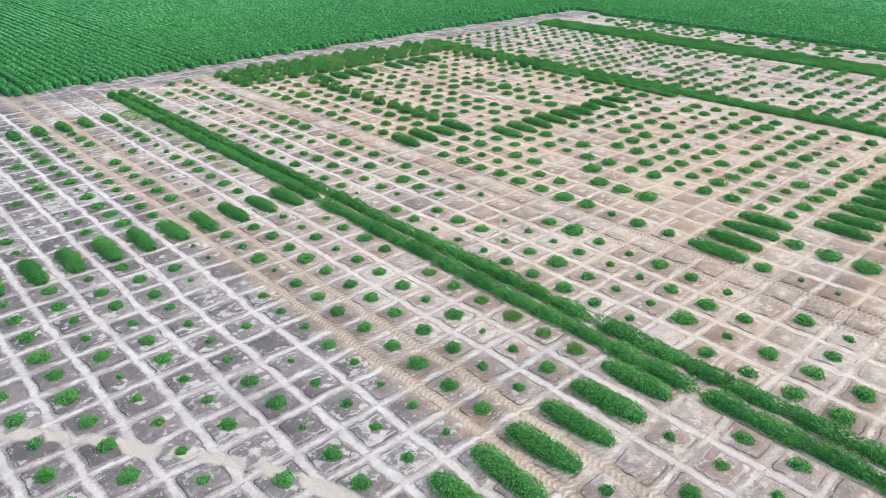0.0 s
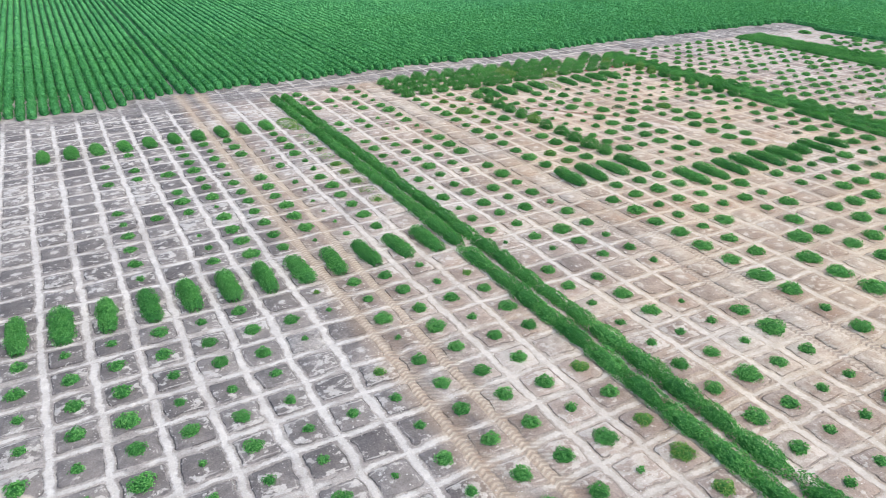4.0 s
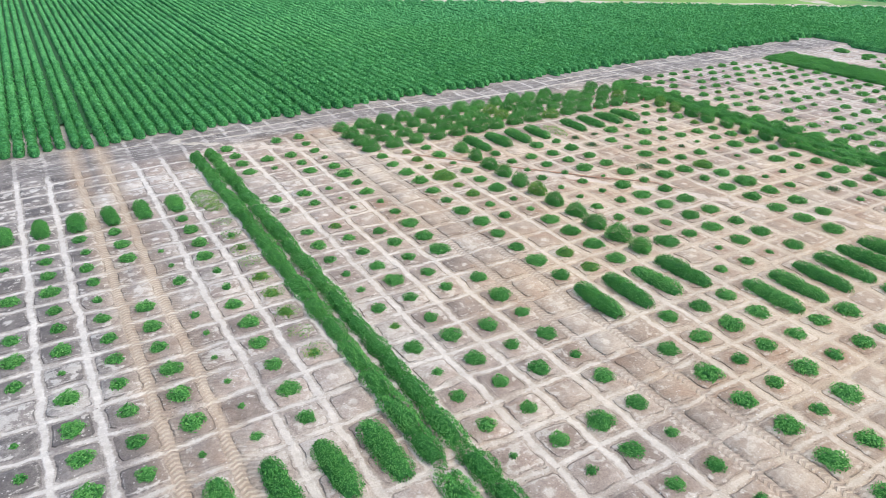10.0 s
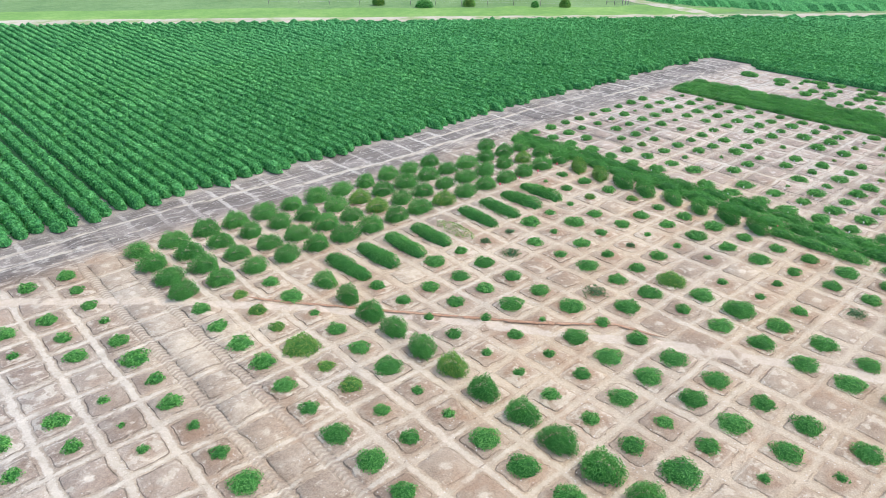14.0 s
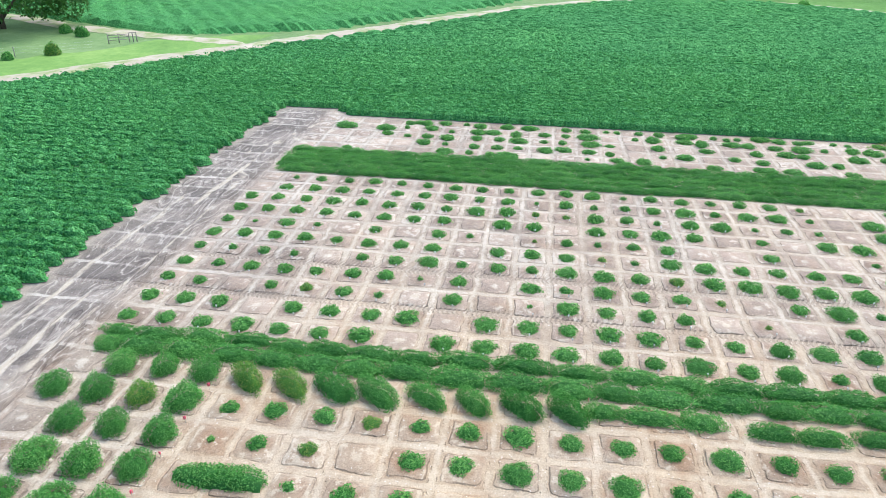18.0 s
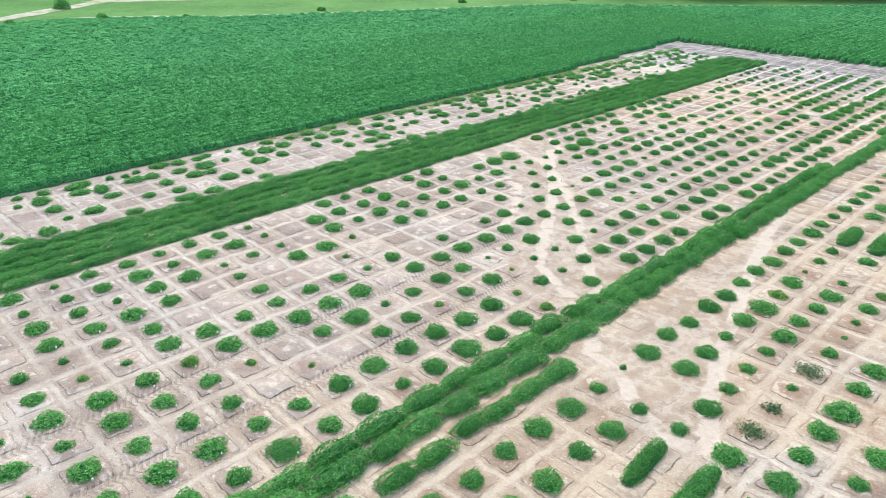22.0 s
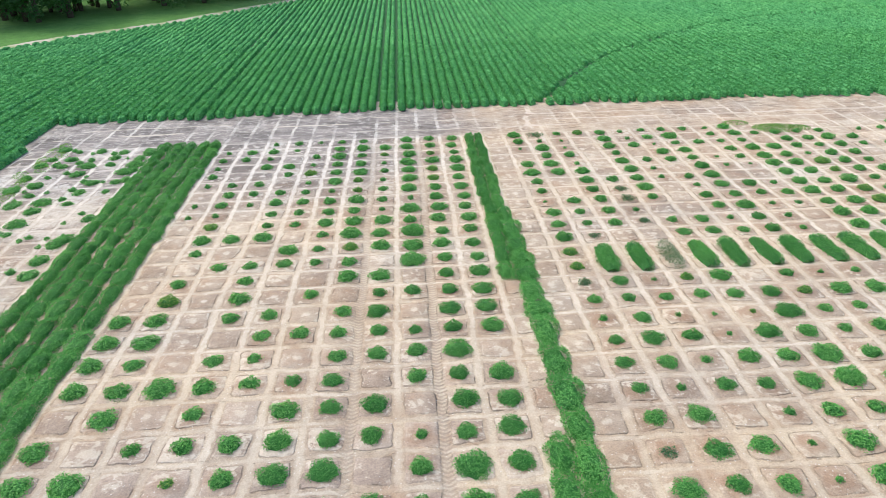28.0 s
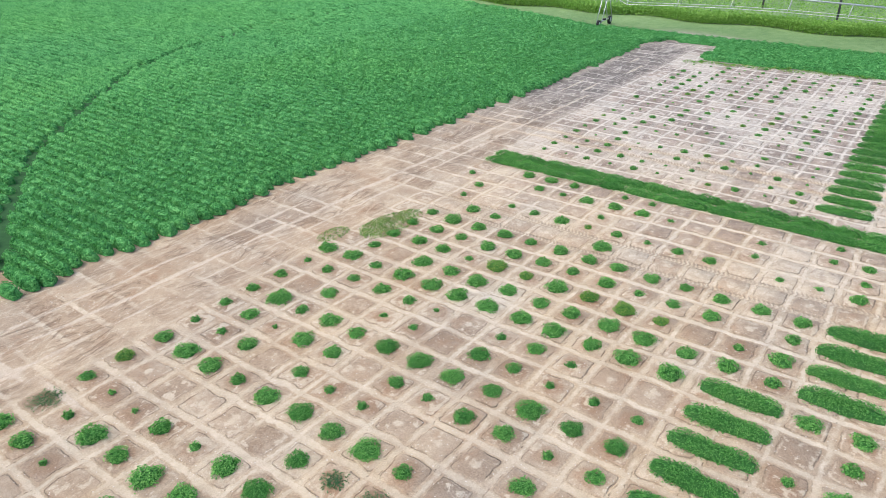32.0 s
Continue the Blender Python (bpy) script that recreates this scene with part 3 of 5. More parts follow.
    me = sheet("ground", xs, ys, z, {"sand": np.clip(sand, 0, 1), "warm": warm, "grass": grass, "tone": hash_, "tread": tread, "tread_side": side, "cut": cut, "core": core, "lattice_x": x, "lattice_y": y,
                                     "lane_down": lane_down, "lane_across": lane_across, "bare_spot": bare_spot, "rut": rut, "trail": trail, "wash": wash, "dust": dust, "planted": planted, "lush": lush}, soil_material(), wx, wy)
    g = new("ground", me)
    tagged(g, "sandy grey to tan soil marked out in planting squares", "ground", kind="structure")


build_ground()


def ribbon(name, line, half, z, material, label, seed):
    """A way along a line (lattice units) with uneven edges, lying on the ground."""
    pts = [Vector(p) for p in line]
    path = [a.lerp(b, k / 8) for a, b in zip(pts, pts[1:]) for k in range(8)] + [pts[-1]]
    rng = random.Random(seed)
    co, faces = [], []
    for k, p in enumerate(path):
        d = (path[min(k + 1, len(path) - 1)] - path[max(k - 1, 0)]).normalized()
        side = Vector((-d.y, d.x))
        for q in (-1, -0.4, 0.4, 1):
            w = half * q * min(1, (k + 0.3) / 5, (len(path) - 0.7 - k) / 5) * (rng.uniform(0.8, 1.2) if abs(q) == 1 else 1)
            co.append(((p.x + side.x * w) * U, (p.y + side.y * w) * U, z - (0.012 if abs(q) == 1 else 0.0)))
        if k:
            for q in range(3):
                a = (k - 1) * 4 + q
                faces.append((a, a + 4, a + 5, a + 1))
    ob = new(name, fast_mesh(name, np.array(co), np.array(faces), material, {"across": np.tile([1.0, 0.3, 0.3, 1.0], len(path))}))
    return tagged(ob, label, name, kind="structure")


def ground_cover(name, stops, scale, worn=None, thin=False):
    """Turf or sandy way: two scales of tone and, for ways, grass growing through."""
    m, n, l, b = mat(name, 0.95)
    pos = n.new("ShaderNodeTexCoord").outputs["Object"]
    v = calc(n, l, "ADD", calc(n, l, "MULTIPLY", noise_node(n, l, scale * 0.12, 5, pos, 0.7), 0.5), calc(n, l, "MULTIPLY", noise_node(n, l, scale, 8, pos, 0.85), 0.5))
    col = ramp(n, l, v, stops)
    if worn:
        col = mix(n, l, ramp(n, l, noise_node(n, l, 0.5, 6, pos, 0.7), [(0.47, (0, 0, 0)), (0.58, (1, 1, 1))]), col, worn)
    l.new(col, b.inputs["Base Color"])
    if thin:
        # thinning out to the soil beneath towards both edges
        over = calc(n, l, "ADD", attribute(n, "across"), calc(n, l, "MULTIPLY", calc(n, l, "SUBTRACT", noise_node(n, l, 4.5, 7, pos, 0.8), 0.5), 3.0))
        l.new(ramp(n, l, over, [(0.35, (1, 1, 1)), (0.95, (0, 0, 0))]), b.inputs["Alpha"])
    return m


RILL = ground_cover("rill_soil", [(0.36, (0.25, 0.135, 0.080)), (0.5, (0.35, 0.205, 0.130)), (0.64, (0.44, 0.30, 0.20))], 6.0, thin=True)
ribbon("rill", [(20.09, 34.92), (20.48, 34.31), (22.48, 31.84), (23.48, 30.64), (24.90, 28.94), (26.19, 27.72), (26.59, 26.57)], 0.07, 0.016, RILL, "thin reddish washed-out rill across the squares", 7)
SAND_WAY = ground_cover("sandy_way", [(0.36, (0.33, 0.28, 0.22)), (0.5, (0.42, 0.37, 0.30)), (0.64, (0.55, 0.50, 0.42))], 2.0, (0.24, 0.30, 0.13))
VERGE = ground_cover("verge_turf", [(0.36, (0.10, 0.21, 0.050)), (0.5, (0.15, 0.29, 0.07)), (0.64, (0.24, 0.37, 0.11))], 1.6)
ribbon("verge", [(a + 2.0, b + 2.4) for a, b in ROAD[:7]], 2.8, 0.022, VERGE, "bright green grass verge beside the sandy road", 3)
ribbon("road", ROAD, 1.15, 0.045, SAND_WAY, "pale sandy farm road along the crop", 1)
ribbon("lane", LANE, 0.85, 0.034, SAND_WAY, "pale sandy lane leading off the road", 2)
ribbon("track", FIELD_TRACK, 0.8, 0.030, SAND_WAY, "worn sandy track along the field margin", 4)
ribbon("track", FAR_TRACK, 0.8, 0.030, SAND_WAY, "worn sandy track before the far wood", 5)


# ---- foliage ----
def leaves_at(p, nrm, size, rng):
    """Folded leaf blades (two triangles each pair of quads) at points p facing nrm."""
    k = len(p)
    nrm = nrm + rng.normal(0, 0.7, (k, 3))
    nrm /= np.linalg.norm(nrm, axis=1)[:, None]
    t = np.cross(nrm, rng.normal(0, 1, (k, 3)))
    t /= np.linalg.norm(t, axis=1)[:, None]
    s = np.cross(nrm, t)
    ln = (size * rng.uniform(0.7, 1.25, k))[:, None]
    w = ln * 0.50
    bend = nrm * ln * 0.18
    co = np.stack([p - t * ln * 0.5, p + s * w * 0.5 + bend, p + t * ln * 0.5, p - s * w * 0.5 + bend], 1).reshape(-1, 3)
    a = np.arange(k) * 4
    f = np.stack([np.stack([a, a + 1, a + 2], 1), np.stack([a, a + 2, a + 3], 1)], 1).reshape(-1, 3)
    return co, f


def join(parts):
    cos, fs, off = [], [], 0
    for co, f in parts:
        cos.append(co)
        fs.append(f + off)
        off += len(co)
    return np.concatenate(cos), np.concatenate(fs)


def bush_mesh(name, r, h, count, size, seed, material, open_=0.0, long_=1.0):
    """A low mound of leaves on a darker inner mound, radius r, height h, drawn out along y by long_."""
    rng = np.random.RandomState(seed)
    az = rng.uniform(0, 2 * math.pi, count)
    el = np.arcsin(rng.uniform(0.02, 1, count) ** 0.9)
    lump = 1 + 0.09 * np.sin(3 * az + seed) + 0.07 * np.sin(5 * az + 2 * seed) + rng.normal(0, 0.05, count)
    rad = rng.uniform(0.84 - open_, 1.03, count) * lump
    d = np.stack([np.cos(az) * np.cos(el), np.sin(az) * np.cos(el), np.sin(el)], 1)
    p = d * rad[:, None] * (r, r * long_, h)
    p[:, 2] += 0.015
    nrm = d / (r, r * long_, h)
    nrm /= np.linalg.norm(nrm, axis=1)[:, None]
    nrm[:, 2] += 0.6
    parts = [leaves_at(p, nrm, size, rng)]
    co, f = join(parts)
    return fast_mesh(name, co, f, material, flat=True)


def hedge_plant(seed, count, size):
    """One plant of a hedge: a long low mound, 1.1 by 0.6 pitches, with an added core coloured dark for shade."""
    rng = np.random.RandomState(seed)
    az = rng.uniform(0, 2 * math.pi, count)
    el = np.arcsin(rng.uniform(0.02, 1, count) ** 0.9)
    ca, sa = np.cos(az), np.sin(az)
    flat = np.stack([np.sign(ca) * np.abs(ca) ** 0.85, np.sign(sa) * np.abs(sa) ** 0.85], 1) * np.cos(el)[:, None]
    lump = 1 + 0.10 * np.sin(3 * az + seed) + 0.07 * np.sin(5 * az + 2 * seed) + rng.normal(0, 0.05, count)
    rad = rng.uniform(0.84, 1.08, count) * lump
    p = np.stack([flat[:, 0] * rad * 0.30 * U, flat[:, 1] * rad * 0.55 * U, np.sin(el) * rad * 0.22 + 0.01], 1)
    nrm = np.stack([flat[:, 0], 0.6 * flat[:, 1], np.sin(el) + 0.6], 1)
    parts = [leaves_at(p, nrm, size, rng)]
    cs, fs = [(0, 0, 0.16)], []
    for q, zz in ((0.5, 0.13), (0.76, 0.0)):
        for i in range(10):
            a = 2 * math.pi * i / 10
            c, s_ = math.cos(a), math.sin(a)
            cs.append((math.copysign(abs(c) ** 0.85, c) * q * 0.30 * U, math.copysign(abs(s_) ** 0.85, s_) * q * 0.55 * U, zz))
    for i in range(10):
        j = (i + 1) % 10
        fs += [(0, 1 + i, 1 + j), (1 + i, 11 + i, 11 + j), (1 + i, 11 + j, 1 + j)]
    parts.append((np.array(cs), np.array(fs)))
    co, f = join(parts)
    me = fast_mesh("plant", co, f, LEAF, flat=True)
    me.materials.append(STEM_SHADE)
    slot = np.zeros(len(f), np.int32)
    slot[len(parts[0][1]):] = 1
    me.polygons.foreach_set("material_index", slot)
    return me


HEDGE_PLANTS = [hedge_plant(500 + k, 1800, 0.043) for k in range(7)]


def strip(label, rows, y0, y1, h=1.0, seed=1, lap=0.2, wide=1.0, miss=0.0, stray=0.05):
    """A planted strip: plant after plant along each of its rows, lapping by so much, with some missing."""
    rng = random.Random(seed)
    e = tagged(new("crop_hedge"), label, "crop hedge")
    e.location = (rows[0][0] * U, y0 * U, 0)
    back = Matrix.Translation(e.location).inverted()
    for x0, x1, *yr in rows:
        a, b = yr if yr else (y0, y1)
        y = a
        while y < b - 0.3:
            long_ = min(rng.uniform(0.75, 1.35), b - y)
            w = (x1 - x0) * wide * rng.uniform(0.86, 1.12) * (0.9 if long_ < 0.9 else 1.0)
            if rng.random() >= miss:
                ob = new("plant", rng.choice(HEDGE_PLANTS))
                ob.parent, ob.matrix_parent_inverse = e, back
                ob.matrix_basis = Matrix.LocRotScale((((x0 + x1) / 2 + rng.uniform(-stray, stray)) * U, (y + long_ / 2) * U, -0.005), Euler((0, 0, rng.choice((0, math.pi)) + rng.uniform(-0.06, 0.06))),
                                                     (w / 0.6, (long_ + rng.uniform(0.4, 1.0) * lap) / 1.1, h * rng.uniform(0.88, 1.12)))
            y += long_
    return e


strip("long dense green double crop row between bare planting squares",
      [(12.34, 12.94, -21.2, 5.2), (12.34, 12.94, 5.6, 19.3), (12.40, 13.0, 19.7, 38.9), (13.0, 13.62, -21.2, 8.4), (12.98, 13.58, 8.7, 19.6), (12.95, 13.58, 19.8, 38.9)], -21.2, 38.9, h=0.98, seed=11, lap=0.40, wide=0.86, miss=0.01, stray=0.015)
strip("long dense green crop hedge crossing the trial ground",
      [(34.5, 35.0, -21.3, -11.4), (34.92, 35.42, -21.3, -11.4), (34.92, 35.48, -11.7, -7.5), (34.28, 35.02, -11.5, 9.0), (34.36, 35.06, 9.1, 39.0), (34.92, 35.52, -0.6, 17.0), (35.0, 35.55, 17.2, 39.2),
       (33.7, 34.25, 18.7, 22.3), (33.65, 34.2, 22.6, 24.7), (33.7, 34.3, 24.9, 27.6)], -21.3, 39.0, h=0.9, seed=31, lap=0.22, wide=0.94)
strip("broad dense green strip of several touching crop rows",
      [(46.55, 47.08), (47.13, 47.66), (47.71, 48.24), (48.29, 48.82), (48.87, 49.4)], -21.6, 39.2, h=0.82, seed=51, lap=0.30, wide=1.04)


# ---- surrounding crop ----
PIVOT_RUT = [(33.5, -15), (31.9, -23.1), (30.5, -26.6), (28.2, -31.2), (24.0, -37.6), (19.3, -42.2), (13.0, -47.8), (8.0, -50.4), (-2.0, -53.2), (-14, -53)]
NORTH_RUT = [(38.1, 54.4), (39.9, 53.1), (42.0, 50.5), (43.8, 48.4), (45.6, 46.1), (48.2, 43.6)]
TRAMS = (-21.5, -20.5, -11.5, -10.5, -1.5, -0.5, 8.5, 9.5, 18.5, 19.5, 28.8, 29.8, 38.5, 39.5, 48.5, 49.5, 58.5, 59.5, 68.5, 69.5, 78.5, 79.5)


def crop_dome(sides, rings):
    """Vertices (unit dome) and triangles of one rounded crop plant."""
    cs, fs = [(0, 0, 1)], []
    for r in range(1, rings + 1):
        el = math.pi / 2 * (1 - r / rings)
        for i in range(sides):
            a = 2 * math.pi * (i + 0.5 * r) / sides
            cs.append((math.cos(a) * math.cos(el), math.sin(a) * math.cos(el), math.sin(el)))
    for i in range(sides):
        fs.append((0, 1 + i, 1 + (i + 1) % sides))
    for r in range(rings - 1):
        for i in range(sides):
            a, b = 1 + r * sides + i, 1 + r * sides + (i + 1) % sides
            fs += [(a, a + sides, b), (b, a + sides, b + sides)]
    return np.array(cs), np.array(fs)


def build_crop():
    """The crop: a rounded plant about every pitch along each row, leaves over the nearer ones, and a dark sheet under
    them for the shade in the gaps.
    """
    rng = np.random.RandomState(77)
    closed, outer = BARE + BARE[:1], CROP + CROP[:1]
    px, py = [], []
    for k in range(-150, 208):
        y = np.arange(-112, 140, 0.52) + rng.uniform(0, 0.5)
        y = y + rng.uniform(-0.08, 0.08, len(y))
        px.append(np.full(len(y), 0.5 * k + 0.25))
        py.append(y)
    px, py = np.concatenate(px), np.concatenate(py)
    ok = crop_mask(px, py) & (np.hypot(px - 20, py - 8) < 118)
    px, py = px[ok], py[ok]
    gap = np.minimum(segment_distance(px, py, closed), segment_distance(px, py, outer))
    rut = np.minimum(segment_distance(px, py, PIVOT_RUT), segment_distance(px, py, NORTH_RUT) + 0.14)
    ok = (gap > 0.16) & (rut > 0.25) & ~((px < 10) & (np.abs(py - 44.5) < 0.22))
    px, py, gap, rut = px[ok], py[ok], gap[ok], rut[ok]
    n = len(px)
    vigour = 1 + 0.04 * wave_noise(px, py, 9, 61) + rng.normal(0, 0.035, n)
    wide = 0.237 * vigour
    cx = px + rng.normal(0, 0.012, n)
    for t in TRAMS:
        d = px - t
        wide = np.where(np.abs(d) < 0.4, wide * 0.90, wide)
        cx = np.where(np.abs(d) < 0.4, cx + 0.045 * np.sign(d), cx)
    long_ = 0.43 * vigour * rng.uniform(0.9, 1.1, n)
    tall = 0.33 * vigour * rng.uniform(0.92, 1.08, n)
    turn = rng.uniform(0, 6.28, n)
    far = np.hypot(px - 20, py - 8) > 62
    skip = far & (np.arange(n) % 2 == 0)
    long_ = np.where(far, long_ * 1.75, long_)
    wide = np.where((px < 9) & (py < 44.4), wide * 0.88, wide)
    m, nd, l, b = mat("crop_canopy", 0.9)
    b.inputs["Specular IOR Level"].default_value = 0.08
    pos = nd.new("ShaderNodeTexCoord").outputs["Object"]
    geo = nd.new("ShaderNodeNewGeometry")
    # leaf by leaf: each cell a leaf of its own tone, the shade between them painted dark
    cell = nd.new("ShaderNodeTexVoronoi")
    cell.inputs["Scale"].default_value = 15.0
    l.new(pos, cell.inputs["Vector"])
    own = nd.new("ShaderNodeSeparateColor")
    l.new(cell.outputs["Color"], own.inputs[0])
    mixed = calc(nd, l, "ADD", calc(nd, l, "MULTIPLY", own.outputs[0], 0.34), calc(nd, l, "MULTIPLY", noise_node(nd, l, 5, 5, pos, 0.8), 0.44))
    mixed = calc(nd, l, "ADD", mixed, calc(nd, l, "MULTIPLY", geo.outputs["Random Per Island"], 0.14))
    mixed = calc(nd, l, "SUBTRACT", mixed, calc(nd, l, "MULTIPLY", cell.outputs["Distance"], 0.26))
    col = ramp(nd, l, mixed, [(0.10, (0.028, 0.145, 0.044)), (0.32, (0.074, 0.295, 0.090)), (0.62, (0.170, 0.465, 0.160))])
    tint = ramp(nd, l, noise_node(nd, l, 0.06, 4, pos), [(0.3, (0.92, 0.95, 1.0)), (0.7, (1.1, 1.06, 0.98))])
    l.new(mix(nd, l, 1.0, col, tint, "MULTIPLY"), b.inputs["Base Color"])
    bump = nd.new("ShaderNodeBump")
    bump.inputs["Strength"].default_value, bump.inputs["Distance"].default_value = 1.0, 0.12
    l.new(calc(nd, l, "SUBTRACT", noise_node(nd, l, 10, 5, pos, 0.75), cell.outputs["Distance"]), bump.inputs["Height"])
    l.new(bump.outputs[0], b.inputs["Normal"])
    e = tagged(new("crop_field"), "wide green crop field in close rows round the trial ground", "crop field", kind="stuff")
    for name, pick, (unit, tris) in (("near_plants", ~far, crop_dome(8, 2)), ("far_plants", far & ~skip, crop_dome(6, 2))):
        k = int(pick.sum())
        lump = 1 + rng.normal(0, 0.075, (k, len(unit)))
        q = unit[None] * lump[..., None]
        c, s_ = np.cos(turn[pick])[:, None], np.sin(turn[pick])[:, None]
        co = np.stack([cx[pick][:, None] * U + (q[..., 0] * c - q[..., 1] * s_) * (wide[pick] * U)[:, None],
                       py[pick][:, None] * U + (q[..., 0] * s_ + q[..., 1] * c) * (long_[pick] * U)[:, None],
                       0.02 + q[..., 2] * tall[pick][:, None]], -1).reshape(-1, 3)
        f = (tris[None] + (np.arange(k) * len(unit))[:, None, None]).reshape(-1, 3)
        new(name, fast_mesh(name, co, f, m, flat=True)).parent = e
    # leaves over the plants near the trial ground
    away = np.maximum(np.maximum(px - 54.5, -26 - py), np.maximum(py - 42, -12 - px))
    ps, ns, sz = [], [], []
    for lo, hi, per, size in ((-3, 4.5, 84, 0.085), (4.5, 10, 36, 0.105), (10, 17, 12, 0.14)):
        idx = np.repeat(np.where((away >= lo) & (away < hi))[0], per)
        k = len(idx)
        az, el = rng.uniform(0, 6.28, k), np.arcsin(rng.uniform(0.2, 1, k))
        d = np.stack([np.cos(az) * np.cos(el), np.sin(az) * np.cos(el), np.sin(el)], 1)
        rr = rng.uniform(0.98, 1.12, k)[:, None]
        ps.append(np.stack([cx[idx] * U, py[idx] * U, 0 * az + 0.02], 1) + d * rr * np.stack([wide[idx] * U, long_[idx] * U, tall[idx]], 1))
        d[:, 2] += 0.5
        ns.append(d)
        sz.append(np.full(k, size))
    co, f = leaves_at(np.concatenate(ps), np.concatenate(ns), np.concatenate(sz), rng)
    new("leaves", fast_mesh("leaves", co, f, LEAF_FIELD, flat=True)).parent = e
    # added dark green sheet as painted shade between the rows, set back from the margins
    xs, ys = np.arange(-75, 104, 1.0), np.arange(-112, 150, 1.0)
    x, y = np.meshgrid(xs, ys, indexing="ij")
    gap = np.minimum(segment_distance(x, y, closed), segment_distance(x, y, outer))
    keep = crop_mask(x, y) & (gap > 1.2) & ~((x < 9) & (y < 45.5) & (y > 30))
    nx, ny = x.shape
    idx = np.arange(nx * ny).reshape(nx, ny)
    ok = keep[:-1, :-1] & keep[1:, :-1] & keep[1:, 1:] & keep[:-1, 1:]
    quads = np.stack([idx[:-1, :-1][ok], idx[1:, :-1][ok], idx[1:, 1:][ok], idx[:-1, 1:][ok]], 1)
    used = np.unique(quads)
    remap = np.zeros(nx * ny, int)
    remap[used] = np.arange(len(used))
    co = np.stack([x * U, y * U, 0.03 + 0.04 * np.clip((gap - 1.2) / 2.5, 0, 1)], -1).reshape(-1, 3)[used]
    litter, nd, l, b = mat("row_gap_shade", 0.95)
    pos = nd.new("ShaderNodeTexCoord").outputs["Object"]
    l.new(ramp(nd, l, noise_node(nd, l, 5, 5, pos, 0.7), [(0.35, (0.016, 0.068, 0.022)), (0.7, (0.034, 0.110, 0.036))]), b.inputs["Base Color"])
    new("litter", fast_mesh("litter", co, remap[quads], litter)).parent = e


build_crop()


# ---- plants of the trial ----
KINDS = {"green": (LEAF, "lush green low crop plant in a bare soil square"),
         "pale": (LEAF_PALE, "yellowing pale green crop plant in a soil square"),
         "dull": (LEAF_DULL, "sprawling dull green wilting plant on bare soil")}
SMALL = "small young green crop plant in a bare soil square"
BUSH = {}


def bush(kind, size, variant, thin=1.0):
    """The shared mesh of a plant of that kind and size (steps of 5 cm radius)."""
    key = (kind, size, variant, thin)
    if key not in BUSH:
        r = 0.05 * size + 0.03
        if kind == "dull":
            BUSH[key] = bush_mesh("crown", r * 1.1, 0.07 + 0.12 * r, int(60 + 1100 * r), 0.05, 700 + size * 10 + variant, LEAF_DULL, 0.55)
        else:
            BUSH[key] = bush_mesh("crown", r, 0.05 + 0.36 * r, int((70 + 12500 * r * r) * thin), (0.034 + 0.014 * r) / thin ** 0.5, size * 10 + variant + (300 if kind == "pale" else 0),
                                  KINDS[kind][0], 0.12 if size > 2 else 0.4)
    return BUSH[key]


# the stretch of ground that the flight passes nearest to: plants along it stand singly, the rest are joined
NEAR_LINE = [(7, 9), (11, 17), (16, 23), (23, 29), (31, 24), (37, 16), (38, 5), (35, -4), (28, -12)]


def block_of(i, j):
    if i < 12.5:
        return "plants west of the double row"
    if i < 18:
        return "plants east of the double row"
    if i < 34.5:
        return "plants in the northern middle block" if j > 7 else "plants in the southern middle block"
    return "plants by the hedge, north" if j > 8 else "plants by the hedge, south"


def plant_all():
    rng = random.Random(5)
    spots = {"crop_plant": [], "young_plant": [], "pale_plant": [], "wilting_plant": []}
    for row, line in enumerate(PLAN):
        for col, c in enumerate(line):
            if c == ".":
                continue
            i, j = PLAN_X + col, PLAN_Y - row
            kind = "green" if c.isdigit() else "pale" if c.islower() else "dull"
            size = int(c) if c.isdigit() else ord(c.lower()) - 96
            me = bush(kind, size, rng.randrange(3))
            m = Matrix.LocRotScale(((i + rng.uniform(-0.05, 0.05)) * U, (j + rng.uniform(-0.05, 0.05)) * U, -0.01), Euler((0, 0, rng.uniform(0, 6.28))),
                                   (rng.uniform(0.92, 1.1), rng.uniform(0.92, 1.1), rng.uniform(0.85, 1.15)))
            if i < 12 and j < 0:
                m = m @ Matrix.Scale(0.8, 4)
            name = {"pale": "pale_plant", "dull": "wilting_plant"}.get(kind, "young_plant" if size < 4 else "crop_plant")
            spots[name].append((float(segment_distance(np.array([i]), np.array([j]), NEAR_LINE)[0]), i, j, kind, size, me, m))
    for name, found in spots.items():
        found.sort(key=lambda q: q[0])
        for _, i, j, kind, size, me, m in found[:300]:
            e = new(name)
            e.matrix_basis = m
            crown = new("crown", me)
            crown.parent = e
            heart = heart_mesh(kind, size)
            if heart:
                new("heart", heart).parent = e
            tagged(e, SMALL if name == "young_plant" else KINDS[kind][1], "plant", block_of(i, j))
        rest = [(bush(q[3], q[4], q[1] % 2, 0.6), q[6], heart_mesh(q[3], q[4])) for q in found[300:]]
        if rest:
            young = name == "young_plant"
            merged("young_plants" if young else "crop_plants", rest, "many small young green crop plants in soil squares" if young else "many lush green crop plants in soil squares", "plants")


HEARTS = {}


